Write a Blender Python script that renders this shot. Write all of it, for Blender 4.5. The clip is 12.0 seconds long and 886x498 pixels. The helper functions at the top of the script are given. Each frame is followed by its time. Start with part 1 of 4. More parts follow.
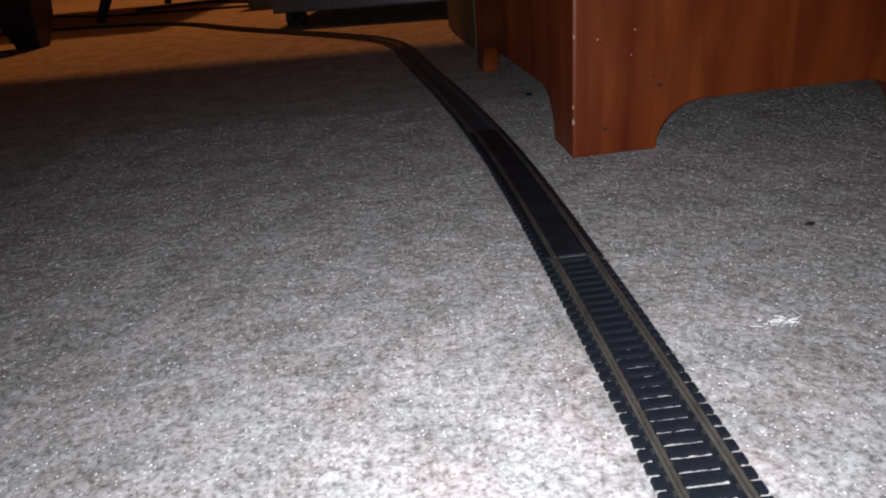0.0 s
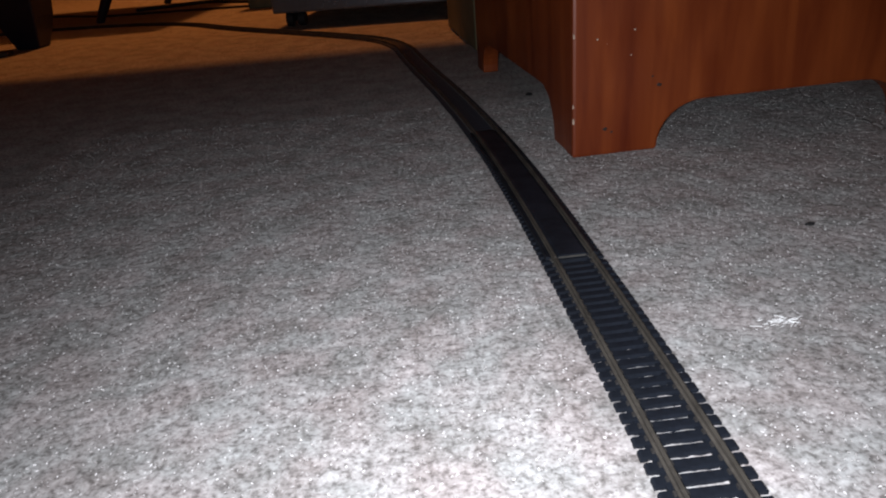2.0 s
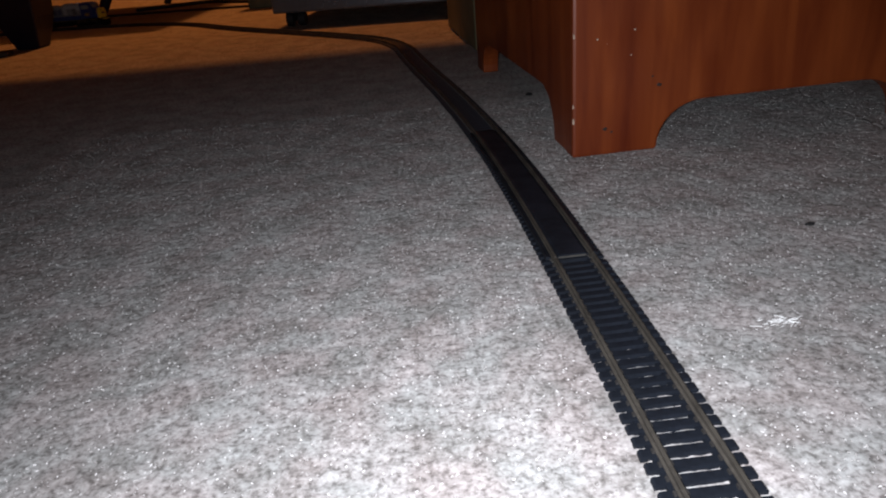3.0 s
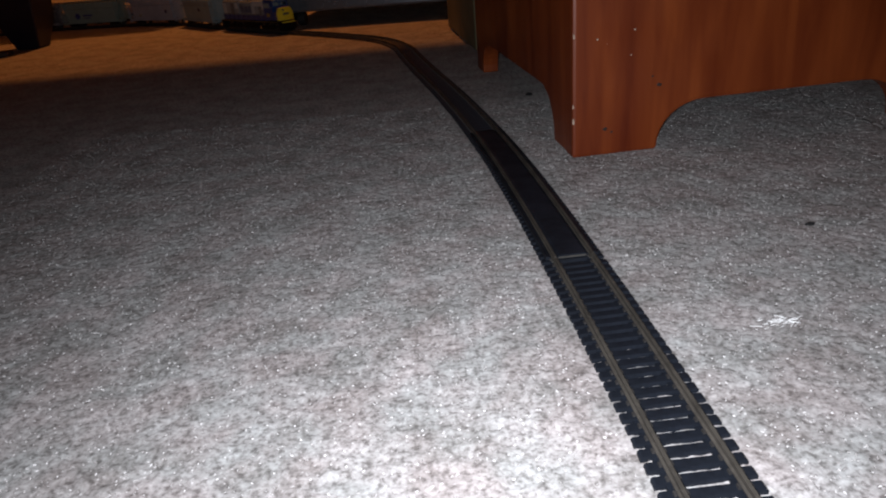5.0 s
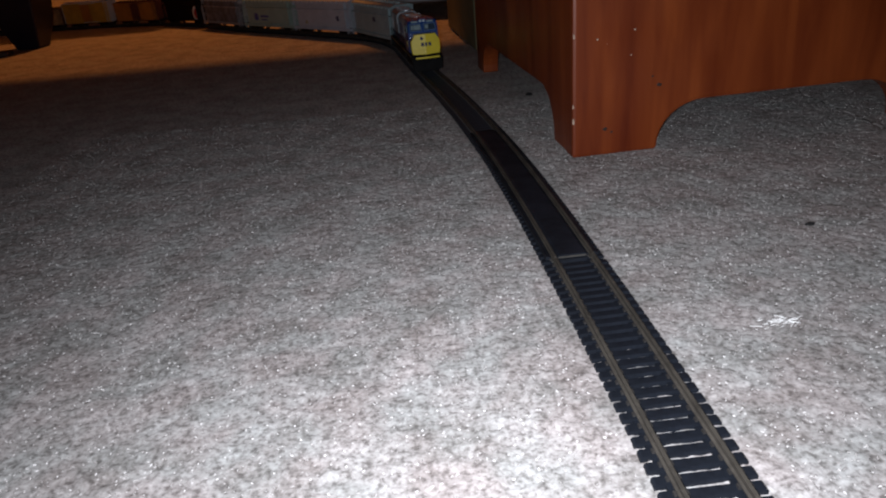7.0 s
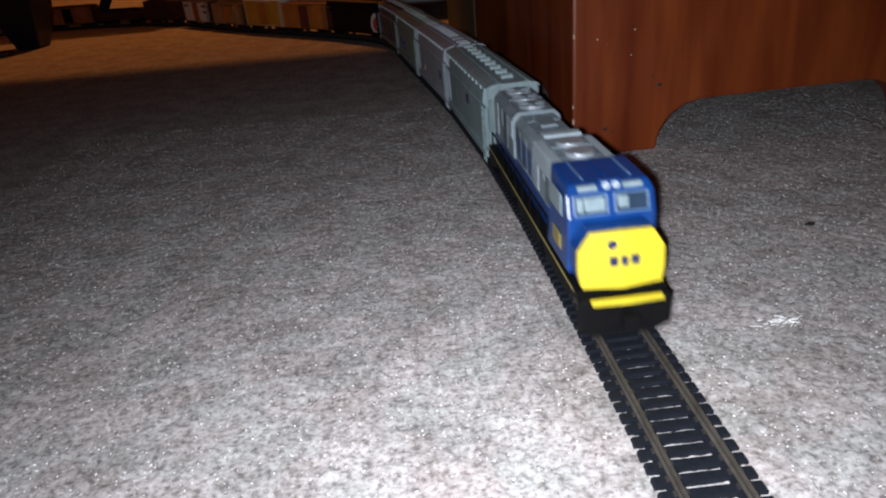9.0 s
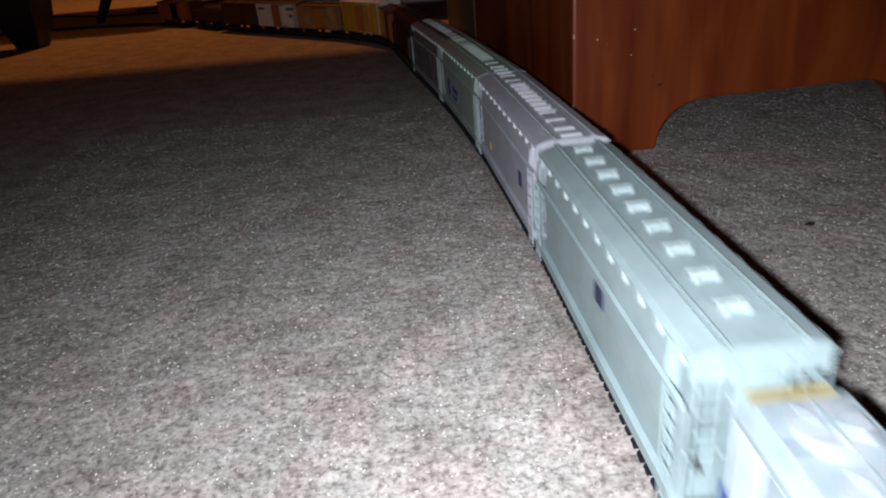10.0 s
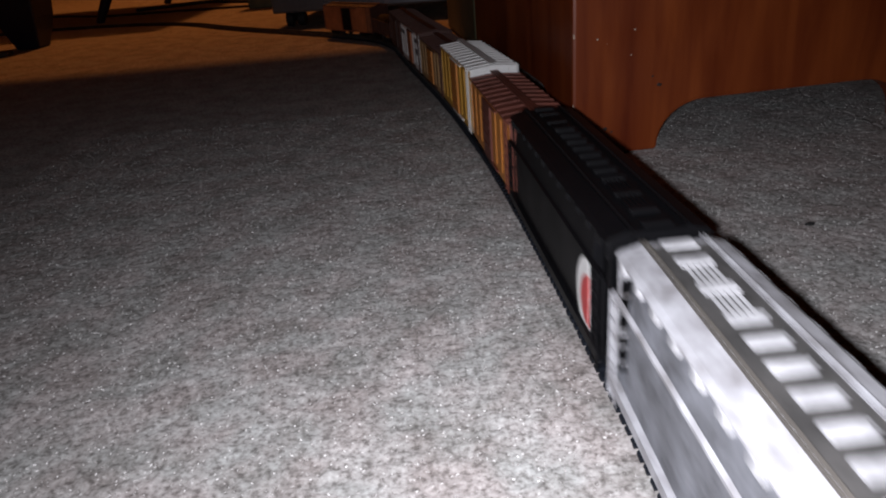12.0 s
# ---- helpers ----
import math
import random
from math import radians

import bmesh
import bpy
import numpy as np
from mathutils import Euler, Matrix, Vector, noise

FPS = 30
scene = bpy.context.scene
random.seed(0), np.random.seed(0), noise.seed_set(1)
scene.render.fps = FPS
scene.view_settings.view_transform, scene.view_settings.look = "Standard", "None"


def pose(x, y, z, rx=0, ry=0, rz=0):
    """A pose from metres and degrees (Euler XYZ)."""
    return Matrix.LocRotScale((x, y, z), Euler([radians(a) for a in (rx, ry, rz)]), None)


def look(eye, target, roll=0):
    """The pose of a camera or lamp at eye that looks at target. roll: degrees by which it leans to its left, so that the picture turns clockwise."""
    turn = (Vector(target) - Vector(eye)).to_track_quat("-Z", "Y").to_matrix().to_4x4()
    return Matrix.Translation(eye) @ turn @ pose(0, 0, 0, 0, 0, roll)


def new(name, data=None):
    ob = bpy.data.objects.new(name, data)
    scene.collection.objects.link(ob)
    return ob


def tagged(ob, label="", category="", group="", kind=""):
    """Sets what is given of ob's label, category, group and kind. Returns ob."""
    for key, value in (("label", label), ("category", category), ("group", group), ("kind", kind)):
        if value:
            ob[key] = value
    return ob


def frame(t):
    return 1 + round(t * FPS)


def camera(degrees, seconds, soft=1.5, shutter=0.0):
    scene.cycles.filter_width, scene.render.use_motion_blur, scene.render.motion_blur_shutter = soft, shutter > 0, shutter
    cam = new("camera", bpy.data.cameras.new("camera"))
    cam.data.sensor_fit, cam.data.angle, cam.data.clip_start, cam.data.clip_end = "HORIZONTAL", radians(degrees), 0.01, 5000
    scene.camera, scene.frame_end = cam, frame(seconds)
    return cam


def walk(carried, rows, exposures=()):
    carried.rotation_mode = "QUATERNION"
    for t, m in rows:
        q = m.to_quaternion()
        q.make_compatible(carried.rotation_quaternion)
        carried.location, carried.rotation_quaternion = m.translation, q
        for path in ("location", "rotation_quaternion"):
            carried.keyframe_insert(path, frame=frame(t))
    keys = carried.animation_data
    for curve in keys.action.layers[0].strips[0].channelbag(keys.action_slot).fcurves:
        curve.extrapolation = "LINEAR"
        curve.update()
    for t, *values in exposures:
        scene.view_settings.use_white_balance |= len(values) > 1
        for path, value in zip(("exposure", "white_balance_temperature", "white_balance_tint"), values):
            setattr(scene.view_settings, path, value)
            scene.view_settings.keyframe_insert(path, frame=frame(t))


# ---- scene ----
# ---------------- camera ----------------
cam = camera(66, 12.0, soft=2.0, shutter=0.5)
EYE = (0.0, 0.0, 0.1424)
TILT, LEAN = 25.05, -5.0
AIM = (0.0, math.cos(radians(TILT)), EYE[2] - math.sin(radians(TILT)))
STILL = look(EYE, AIM, LEAN)
walk(cam, [(0.0, STILL), (12.0, STILL)], exposures=[(0.0, 0.0, 6500, 10), (9.1, 0.0, 6500, 10), (9.5, -0.08, 6550, 10), (10.0, -0.20, 6850, 11), (10.5, -0.37, 6900, 12),
                                            (11.0, -0.74, 6900, 12), (11.5, -0.68, 6750, 12), (12.0, -0.50, 6650, 12)])

# ---------------- light ----------------
world = bpy.data.worlds.new("room_dark")
scene.world = world
world.use_nodes = True
world.node_tree.nodes["Background"].inputs[0].default_value = (0.35, 0.4, 0.5, 1)
world.node_tree.nodes["Background"].inputs[1].default_value = 0.004

flash = bpy.data.lights.new("phone_flash", "AREA")
flash.shape, flash.size, flash.energy, flash.color = "DISK", 0.006, 0.95, (0.935, 0.96, 1.045)
flash.spread = radians(141)
flash_ob = new("phone_flash", flash)
flash_ob.matrix_basis = look((-0.009, -0.004, 0.1415), (0.020, 0.176, 0.0))

warm = bpy.data.lights.new("room_lamp", "POINT")
warm.shadow_soft_size, warm.energy, warm.color = 0.06, 60.0, (1.0, 0.315, 0.07)
warm_ob = new("room_lamp", warm)
warm_ob.location = (-0.3, 2.5, 1.75)


# ---------------- materials ----------------
def mat(name, col, rough=0.5, metal=0.0, scale=300.0, var=0.18, bump=0.12, col2=None, dist=0.0004, spec=0.5, patch=None):
    """A surface with fine grain at `scale` and broad wear at a seventh of it."""
    m = bpy.data.materials.new(name)
    m.use_nodes = True
    n, l = m.node_tree.nodes, m.node_tree.links
    b = n["Principled BSDF"]
    b.inputs["Roughness"].default_value, b.inputs["Metallic"].default_value = rough, metal
    b.inputs["Specular IOR Level"].default_value = spec
    tc = n.new("ShaderNodeTexCoord")
    fine, broad = n.new("ShaderNodeTexNoise"), n.new("ShaderNodeTexNoise")
    for q, s, d in ((fine, scale, 4), (broad, patch or scale / 7, 3)):
        q.inputs["Scale"].default_value, q.inputs["Detail"].default_value = s, d
        l.new(tc.outputs["Object"], q.inputs["Vector"])
    mix = n.new("ShaderNodeMix")
    mix.data_type = "RGBA"
    dark = col2 or tuple(c * (1 - 2.2 * var) for c in col)
    mix.inputs["A"].default_value, mix.inputs["B"].default_value = (*dark, 1), (*(min(1, c * (1 + var * 0.5)) for c in col), 1)
    add = n.new("ShaderNodeMath")
    add.operation = "ADD"
    mul = n.new("ShaderNodeMath")
    mul.operation, mul.inputs[1].default_value = "MULTIPLY", 0.6
    l.new(fine.outputs["Fac"], mul.inputs[0])
    l.new(mul.outputs[0], add.inputs[0])
    l.new(broad.outputs["Fac"], add.inputs[1])
    rmp = n.new("ShaderNodeMapRange")
    rmp.inputs["From Min"].default_value, rmp.inputs["From Max"].default_value = 0.5, 1.05
    l.new(add.outputs[0], rmp.inputs["Value"])
    l.new(rmp.outputs["Result"], mix.inputs["Factor"])
    l.new(mix.outputs["Result"], b.inputs["Base Color"])
    rr = n.new("ShaderNodeMapRange")
    rr.inputs["To Min"].default_value, rr.inputs["To Max"].default_value = min(1, rough * 1.25), rough * 0.8
    l.new(broad.outputs["Fac"], rr.inputs["Value"])
    l.new(rr.outputs["Result"], b.inputs["Roughness"])
    bp = n.new("ShaderNodeBump")
    bp.inputs["Strength"].default_value, bp.inputs["Distance"].default_value = bump, dist
    l.new(fine.outputs["Fac"], bp.inputs["Height"])
    l.new(bp.outputs["Normal"], b.inputs["Normal"])
    return m


def carpet_material():
    m = bpy.data.materials.new("carpet")
    m.use_nodes = True
    n, l = m.node_tree.nodes, m.node_tree.links
    b = n["Principled BSDF"]
    b.inputs["Roughness"].default_value = 0.95
    b.inputs["Specular IOR Level"].default_value = 0.15
    tc = n.new("ShaderNodeTexCoord")

    def noise_at(s, d, r=0.55):
        q = n.new("ShaderNodeTexNoise")
        q.inputs["Scale"].default_value, q.inputs["Detail"].default_value, q.inputs["Roughness"].default_value = s, d, r
        l.new(tc.outputs["Object"], q.inputs["Vector"])
        return q
    yarn, fleck, stain = noise_at(600, 2), noise_at(275, 3, 0.65), noise_at(34, 6, 0.72)
    ramp = n.new("ShaderNodeValToRGB")
    e = ramp.color_ramp.elements
    e[0].position, e[0].color = 0.37, (0.195, 0.181, 0.173, 1)
    e[1].position, e[1].color = 0.64, (0.565, 0.549, 0.541, 1)
    mid = e.new(0.5)
    mid.color = (0.41, 0.39, 0.38, 1)
    mixv = n.new("ShaderNodeMath")
    mixv.operation, mixv.inputs[1].default_value = "MULTIPLY_ADD", 0.52
    half = n.new("ShaderNodeMath")
    half.operation, half.inputs[1].default_value = "MULTIPLY", 0.48
    l.new(fleck.outputs["Fac"], half.inputs[0])
    l.new(yarn.outputs["Fac"], mixv.inputs[0])
    l.new(half.outputs[0], mixv.inputs[2])
    l.new(mixv.outputs[0], ramp.inputs["Fac"])
    soil = n.new("ShaderNodeMix")
    soil.data_type, soil.blend_type = "RGBA", "MULTIPLY"
    tone = n.new("ShaderNodeValToRGB")
    tone.color_ramp.elements[0].color, tone.color_ramp.elements[0].position = (0.70, 0.68, 0.665, 1), 0.38
    tone.color_ramp.elements[1].color, tone.color_ramp.elements[1].position = (1.04, 1.04, 1.04, 1), 0.6
    l.new(stain.outputs["Fac"], tone.inputs["Fac"])
    soil.inputs["Factor"].default_value = 1.0
    l.new(ramp.outputs["Color"], soil.inputs["A"])
    l.new(tone.outputs["Color"], soil.inputs["B"])
    tint = n.new("ShaderNodeMix")
    tint.data_type, tint.blend_type = "RGBA", "MULTIPLY"
    tint.inputs["Factor"].default_value = 1.0
    hue = n.new("ShaderNodeValToRGB")
    hue.color_ramp.elements[0].color, hue.color_ramp.elements[0].position = (1.0, 0.96, 0.955, 1), 0.38
    hue.color_ramp.elements[1].color, hue.color_ramp.elements[1].position = (0.955, 1.0, 0.995, 1), 0.62
    dye = noise_at(38, 2)
    l.new(dye.outputs["Fac"], hue.inputs["Fac"])
    l.new(soil.outputs["Result"], tint.inputs["A"])
    l.new(hue.outputs["Color"], tint.inputs["B"])
    l.new(tint.outputs["Result"], b.inputs["Base Color"])
    bp = n.new("ShaderNodeBump")
    bp.inputs["Strength"].default_value, bp.inputs["Distance"].default_value = 0.4, 0.0010
    l.new(mixv.outputs[0], bp.inputs["Height"])
    l.new(bp.outputs["Normal"], b.inputs["Normal"])
    return m


def wood_material(name, light, dark, axis_scale=(70, 70, 8)):
    m = mat(name, light, 0.42, 0, 240, 0.2, 0.1, spec=0.3)
    n, l = m.node_tree.nodes, m.node_tree.links
    b = n["Principled BSDF"]
    tc = n.new("ShaderNodeTexCoord")
    mp = n.new("ShaderNodeMapping")
    mp.inputs["Scale"].default_value = axis_scale
    grain = n.new("ShaderNodeTexNoise")
    grain.inputs["Scale"].default_value, grain.inputs["Detail"].default_value = 1.0, 6
    grain.inputs["Distortion"].default_value = 0.6
    l.new(tc.outputs["Object"], mp.inputs["Vector"])
    l.new(mp.outputs["Vector"], grain.inputs["Vector"])
    ramp = n.new("ShaderNodeValToRGB")
    e = ramp.color_ramp.elements
    e[0].position, e[0].color = 0.36, (*dark, 1)
    e[1].position, e[1].color = 0.62, (*light, 1)
    l.new(grain.outputs["Fac"], ramp.inputs["Fac"])
    mp2 = n.new("ShaderNodeMapping")
    mp2.inputs["Scale"].default_value = (26, 26, 3.2)
    figure = n.new("ShaderNodeTexNoise")
    figure.inputs["Scale"].default_value, figure.inputs["Detail"].default_value, figure.inputs["Distortion"].default_value = 1.0, 4, 1.2
    l.new(tc.outputs["Object"], mp2.inputs["Vector"])
    l.new(mp2.outputs["Vector"], figure.inputs["Vector"])
    broad = n.new("ShaderNodeValToRGB")
    e = broad.color_ramp.elements
    e[0].position, e[0].color = 0.34, (0.62, 0.48, 0.45, 1)
    e[1].position, e[1].color = 0.66, (1.18, 1.32, 1.25, 1)
    l.new(figure.outputs["Fac"], broad.inputs["Fac"])
    both = n.new("ShaderNodeMix")
    both.data_type, both.blend_type = "RGBA", "MULTIPLY"
    both.inputs["Factor"].default_value = 1.0
    l.new(ramp.outputs["Color"], both.inputs["A"])
    l.new(broad.outputs["Color"], both.inputs["B"])
    l.new(both.outputs["Result"], b.inputs["Base Color"])
    return m


CARPET = carpet_material()
CHERRY = wood_material("reddish_brown_wood", (0.212, 0.0415, 0.0094), (0.155, 0.0265, 0.0062))
BARE = mat("bare_chipped_wood", (0.50, 0.37, 0.28), 0.8, 0, 900, 0.3)
WALL = mat("wall_paint", (0.15, 0.085, 0.05), 0.85, 0, 60, 0.05, 0.1)
CEIL = mat("ceiling_paint", (0.30, 0.25, 0.20), 0.9, 0, 40, 0.03, 0.1)
DARKWOOD = mat("dark_table_wood", (0.03, 0.02, 0.017), 0.5, 0, 60)
NAVY = mat("dark_navy_foot", (0.012, 0.012, 0.026), 0.45, 0, 120)
STEEL = mat("blue_grey_steel", (0.20, 0.25, 0.30), 0.28, 0.7, 120, 0.12)
OLIVE = mat("olive_board", (0.16, 0.15, 0.08), 0.7, 0, 60)
RUBBER = mat("black_rubber", (0.012, 0.012, 0.013), 0.6, 0, 200)
TIE = mat("black_tie_plastic", (0.012, 0.0148, 0.021), 0.55, 0, 500, 0.25, 0.2, spec=0.15)
BRASS = mat("tarnished_brass_rail", (0.070, 0.062, 0.052), 0.6, 0.1, 500, 0.25, spec=0.25)
JOINER = mat("bright_rail_joiner", (0.36, 0.34, 0.30), 0.35, 0.9, 500)
SPIKE = mat("spike_plastic", (0.034, 0.032, 0.031), 0.5, 0, 500, 0.2)
BLACK = mat("black_underframe", (0.004, 0.004, 0.0045), 0.65, 0, 400, spec=0.15)
WHEEL = mat("dark_wheel_metal", (0.06, 0.055, 0.05), 0.4, 0.6, 400)
YELLOW = mat("yellow_paint", (0.80, 0.65, 0.035), 0.42, 0, 250, 0.06)
BLUE = mat("deep_blue_paint", (0.004, 0.048, 0.215), 0.30, 0, 250, 0.12)
SILVER = mat("light_grey_paint", (0.24, 0.31, 0.35), 0.42, 0, 300, 0.18)
PALE = mat("pale_grey_panel", (0.42, 0.51, 0.56), 0.45, 0, 300, 0.12)
FANMETAL = mat("shiny_fan_metal", (0.55, 0.62, 0.68), 0.3, 0.5, 300, 0.15)
GRILLE = mat("dark_grille", (0.05, 0.06, 0.08), 0.5, 0, 900, 0.4, 0.4)
GLASSY = mat("pale_cab_window", (0.27, 0.36, 0.39), 0.12, 0, 300, 0.15, 0.02)
FRAME = mat("pale_blue_frame", (0.10, 0.19, 0.34), 0.35, 0, 300, 0.1)
DARKGLASS = mat("dark_cab_glass", (0.03, 0.055, 0.09), 0.1, 0, 300, 0.15, 0.02)
SLATE = mat("slate_grey_marking", (0.16, 0.16, 0.17), 0.6)
FADED = mat("faded_navy_lettering", (0.075, 0.115, 0.21), 0.5)
VENT = mat("shaded_vent_grey", (0.17, 0.215, 0.245), 0.5, 0, 900, 0.3, 0.4)
INK = mat("navy_lettering", (0.02, 0.03, 0.10), 0.5)
WHITE = mat("white_paint", (0.80, 0.80, 0.79), 0.5, 0, 300, 0.08)
GOLD = mat("gold_stripe", (0.34, 0.27, 0.08), 0.45)
GREY_A = mat("blue_grey_hopper_paint", (0.290, 0.395, 0.420), 0.5, 0, 260, 0.12)
GREY_B = mat("lavender_grey_hopper_paint", (0.42, 0.46, 0.53), 0.5, 0, 260, 0.1)
GREEN_C = mat("pale_green_hopper_paint", (0.29, 0.41, 0.37), 0.5, 0, 260, 0.1)
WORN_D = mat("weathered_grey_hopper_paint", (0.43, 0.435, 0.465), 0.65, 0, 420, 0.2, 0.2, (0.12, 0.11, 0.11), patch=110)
BLACK_E = mat("black_hopper_paint", (0.004, 0.004, 0.005), 0.5, 0, 260, spec=0.15)
TROUGH = mat("grimy_trough", (0.065, 0.062, 0.06), 0.75, 0, 420, 0.35, 0.2, patch=90)
WORN_LID = mat("pale_grey_lid", (0.50, 0.50, 0.52), 0.65, 0, 420, 0.2, 0.2, patch=140)
GRATE = mat("dark_walkway_grating", (0.10, 0.09, 0.08), 0.7, 0, 500)
LID_A = mat("pale_blue_grey_lid", (0.39, 0.50, 0.525), 0.45, 0, 300, 0.1)
LID_B = mat("pale_lavender_lid", (0.53, 0.57, 0.64), 0.45, 0, 300, 0.1)
LID_C = mat("pale_green_lid", (0.42, 0.55, 0.50), 0.45, 0, 300, 0.1)
# Weathered car's sides and end platforms: darker than its roof, with dark blotches.
WORN_SIDE = mat("darker_grey_side_paint", (0.20, 0.21, 0.235), 0.65, 0, 420, 0.2, 0.2, (0.055, 0.055, 0.06), patch=95)
BROWN = mat("boxcar_brown_paint", (0.17, 0.045, 0.028), 0.55, 0, 260, 0.2)
UMBER = mat("dark_brown_paint", (0.075, 0.024, 0.016), 0.6, 0, 260, 0.2)
ORANGE = mat("orange_paint", (0.60, 0.22, 0.035), 0.5, 0, 260, 0.15)
AMBER = mat("amber_yellow_paint", (0.68, 0.36, 0.04), 0.5, 0, 260, 0.15)
TAN = mat("tan_paint", (0.50, 0.30, 0.13), 0.6, 0, 260, 0.3)
RED = mat("red_paint", (0.55, 0.05, 0.05), 0.45, 0, 260)
RUST = mat("rust_red_paint", (0.50, 0.16, 0.06), 0.55, 0, 260, 0.2)
DECAL_BLUE = mat("blue_logo", (0.05, 0.08, 0.30), 0.5)


# ---------------- mesh tools ----------------
def box(bm, x0, x1, y0, y1, z0, z1):
    v = [bm.verts.new((x, y, z)) for z in (z0, z1) for x, y in ((x0, y0), (x1, y0), (x1, y1), (x0, y1))]
    for f in ((3, 2, 1, 0), (4, 5, 6, 7), (0, 1, 5, 4), (1, 2, 6, 5), (2, 3, 7, 6), (3, 0, 4, 7)):
        bm.faces.new([v[i] for i in f])
    return v


def prism(bm, prof, a, b, axis="y"):
    """Extrude a closed outline (u, z) from a to b along an axis; on y the outline is (x, z), on x it is (y, z)."""
    def at(u, z, w):
        return (u, w, z) if axis == "y" else (w, u, z) if axis == "x" else (u, z, w)
    A = [bm.verts.new(at(u, z, a)) for u, z in prof]
    B = [bm.verts.new(at(u, z, b)) for u, z in prof]
    k = len(prof)
    bm.faces.new(A)
    bm.faces.new(B[::-1])
    for i in range(k):
        bm.faces.new((A[i], B[i], B[(i + 1) % k], A[(i + 1) % k]))


def cyl(bm, c, r, h, axis="z", seg=16, r2=None):
    rot = {"z": Matrix(), "x": Matrix.Rotation(radians(90), 4, "Y"), "y": Matrix.Rotation(radians(90), 4, "X")}[axis]
    bmesh.ops.create_cone(bm, cap_ends=True, segments=seg, radius1=r, radius2=r if r2 is None else r2, depth=h, matrix=Matrix.Translation(c) @ rot)


def bar(bm, a, b, r, seg=6):
    a, b = Vector(a), Vector(b)
    q = (b - a).to_track_quat("Z", "Y").to_matrix().to_4x4()
    bmesh.ops.create_cone(bm, cap_ends=True, segments=seg, radius1=r, radius2=r, depth=(b - a).length, matrix=Matrix.Translation((a + b) / 2) @ q)


def finish(bm, name, material, bevel=0.0, smooth=False):
    bmesh.ops.recalc_face_normals(bm, faces=bm.faces)
    if bevel:
        edges = [e for e in bm.edges if len(e.link_faces) == 2 and e.calc_face_angle() > 0.5]
        bmesh.ops.bevel(bm, geom=edges, offset=bevel, segments=2, profile=0.6, affect="EDGES", clamp_overlap=True)
    me = bpy.data.meshes.new(name)
    bm.to_mesh(me)
    bm.free()
    me.materials.append(material)
    if smooth:
        me.shade_smooth()
    return me


def part(name, bm, material, parent=None, label="", bevel=0.0, smooth=False, at=None):
    ob = new(name, finish(bm, name, material, bevel, smooth))
    ob.parent = parent
    if at:
        ob.location = at
    if label:
        ob["label"] = label
    return ob


def share(name, me, parent, m):
    ob = new(name, me)
    ob.parent = parent
    ob.matrix_basis = m
    return ob


def thing(name, loc, label, category, group="", kind="", rz=0.0):
    ob = new(name)
    ob.empty_display_size = 0.02
    ob.matrix_basis = pose(*loc, 0, 0, rz)
    return tagged(ob, label, category, group, kind)


# ---------------- the way of the track ----------------
KNOT_S = (-2.2, -0.2, -0.12, 0.0, 0.12, 0.25, 0.45, 0.66, 0.74, 0.84, 0.95, 1.15, 1.35, 1.5, 1.62, 1.8, 2.1, 2.7, 6.5)
KNOT_A = (0.0, 0.8, 2.5, 3.4, 4.8, 7.4, 9.8, 7.9, 20.1, 40.3, 43.5, 44.0, 37.0, 53.8, 67.4, 81.1, 105.0, 180.0, 180.0)
JOINT = (0.0591, 0.277)
DS = 0.002
_s = np.arange(-2.2, 6.5, DS)
_a = np.radians(np.interp(_s + DS / 2, KNOT_S, KNOT_A))
_x, _y = np.cumsum(-np.sin(_a) * DS), np.cumsum(np.cos(_a) * DS)
_i0 = int(np.argmin(abs(_s)))
_x, _y = _x - _x[_i0] + JOINT[0], _y - _y[_i0] + JOINT[1]


def way(s):
    """Place and heading (radians) of the track's middle line at s metres from the near joint."""
    return float(np.interp(s, _s, _x)), float(np.interp(s, _s, _y)), float(np.interp(s, _s, _a))


RAIL_TOP = 0.0042

# ---------------- floor, walls, ceiling ----------------
X0, X1, Y0, Y1, HIGH = -2.4, 2.2, -3.4, 3.4, 2.4


def graded(lo, hi, a, b, step, grow):
    """Lines from lo to hi, evenly spaced between a and b and wider and wider outside."""
    mid = list(np.arange(a, b, step))
    out, w, v = [], step, b
    while v < hi:
        out.append(v)
        w *= grow
        v += w
    left, w, v = [], step, a
    while v > lo:
        w *= grow
        v -= w
        left.append(max(v, lo))
    return np.array(left[::-1] + mid + out + [hi])


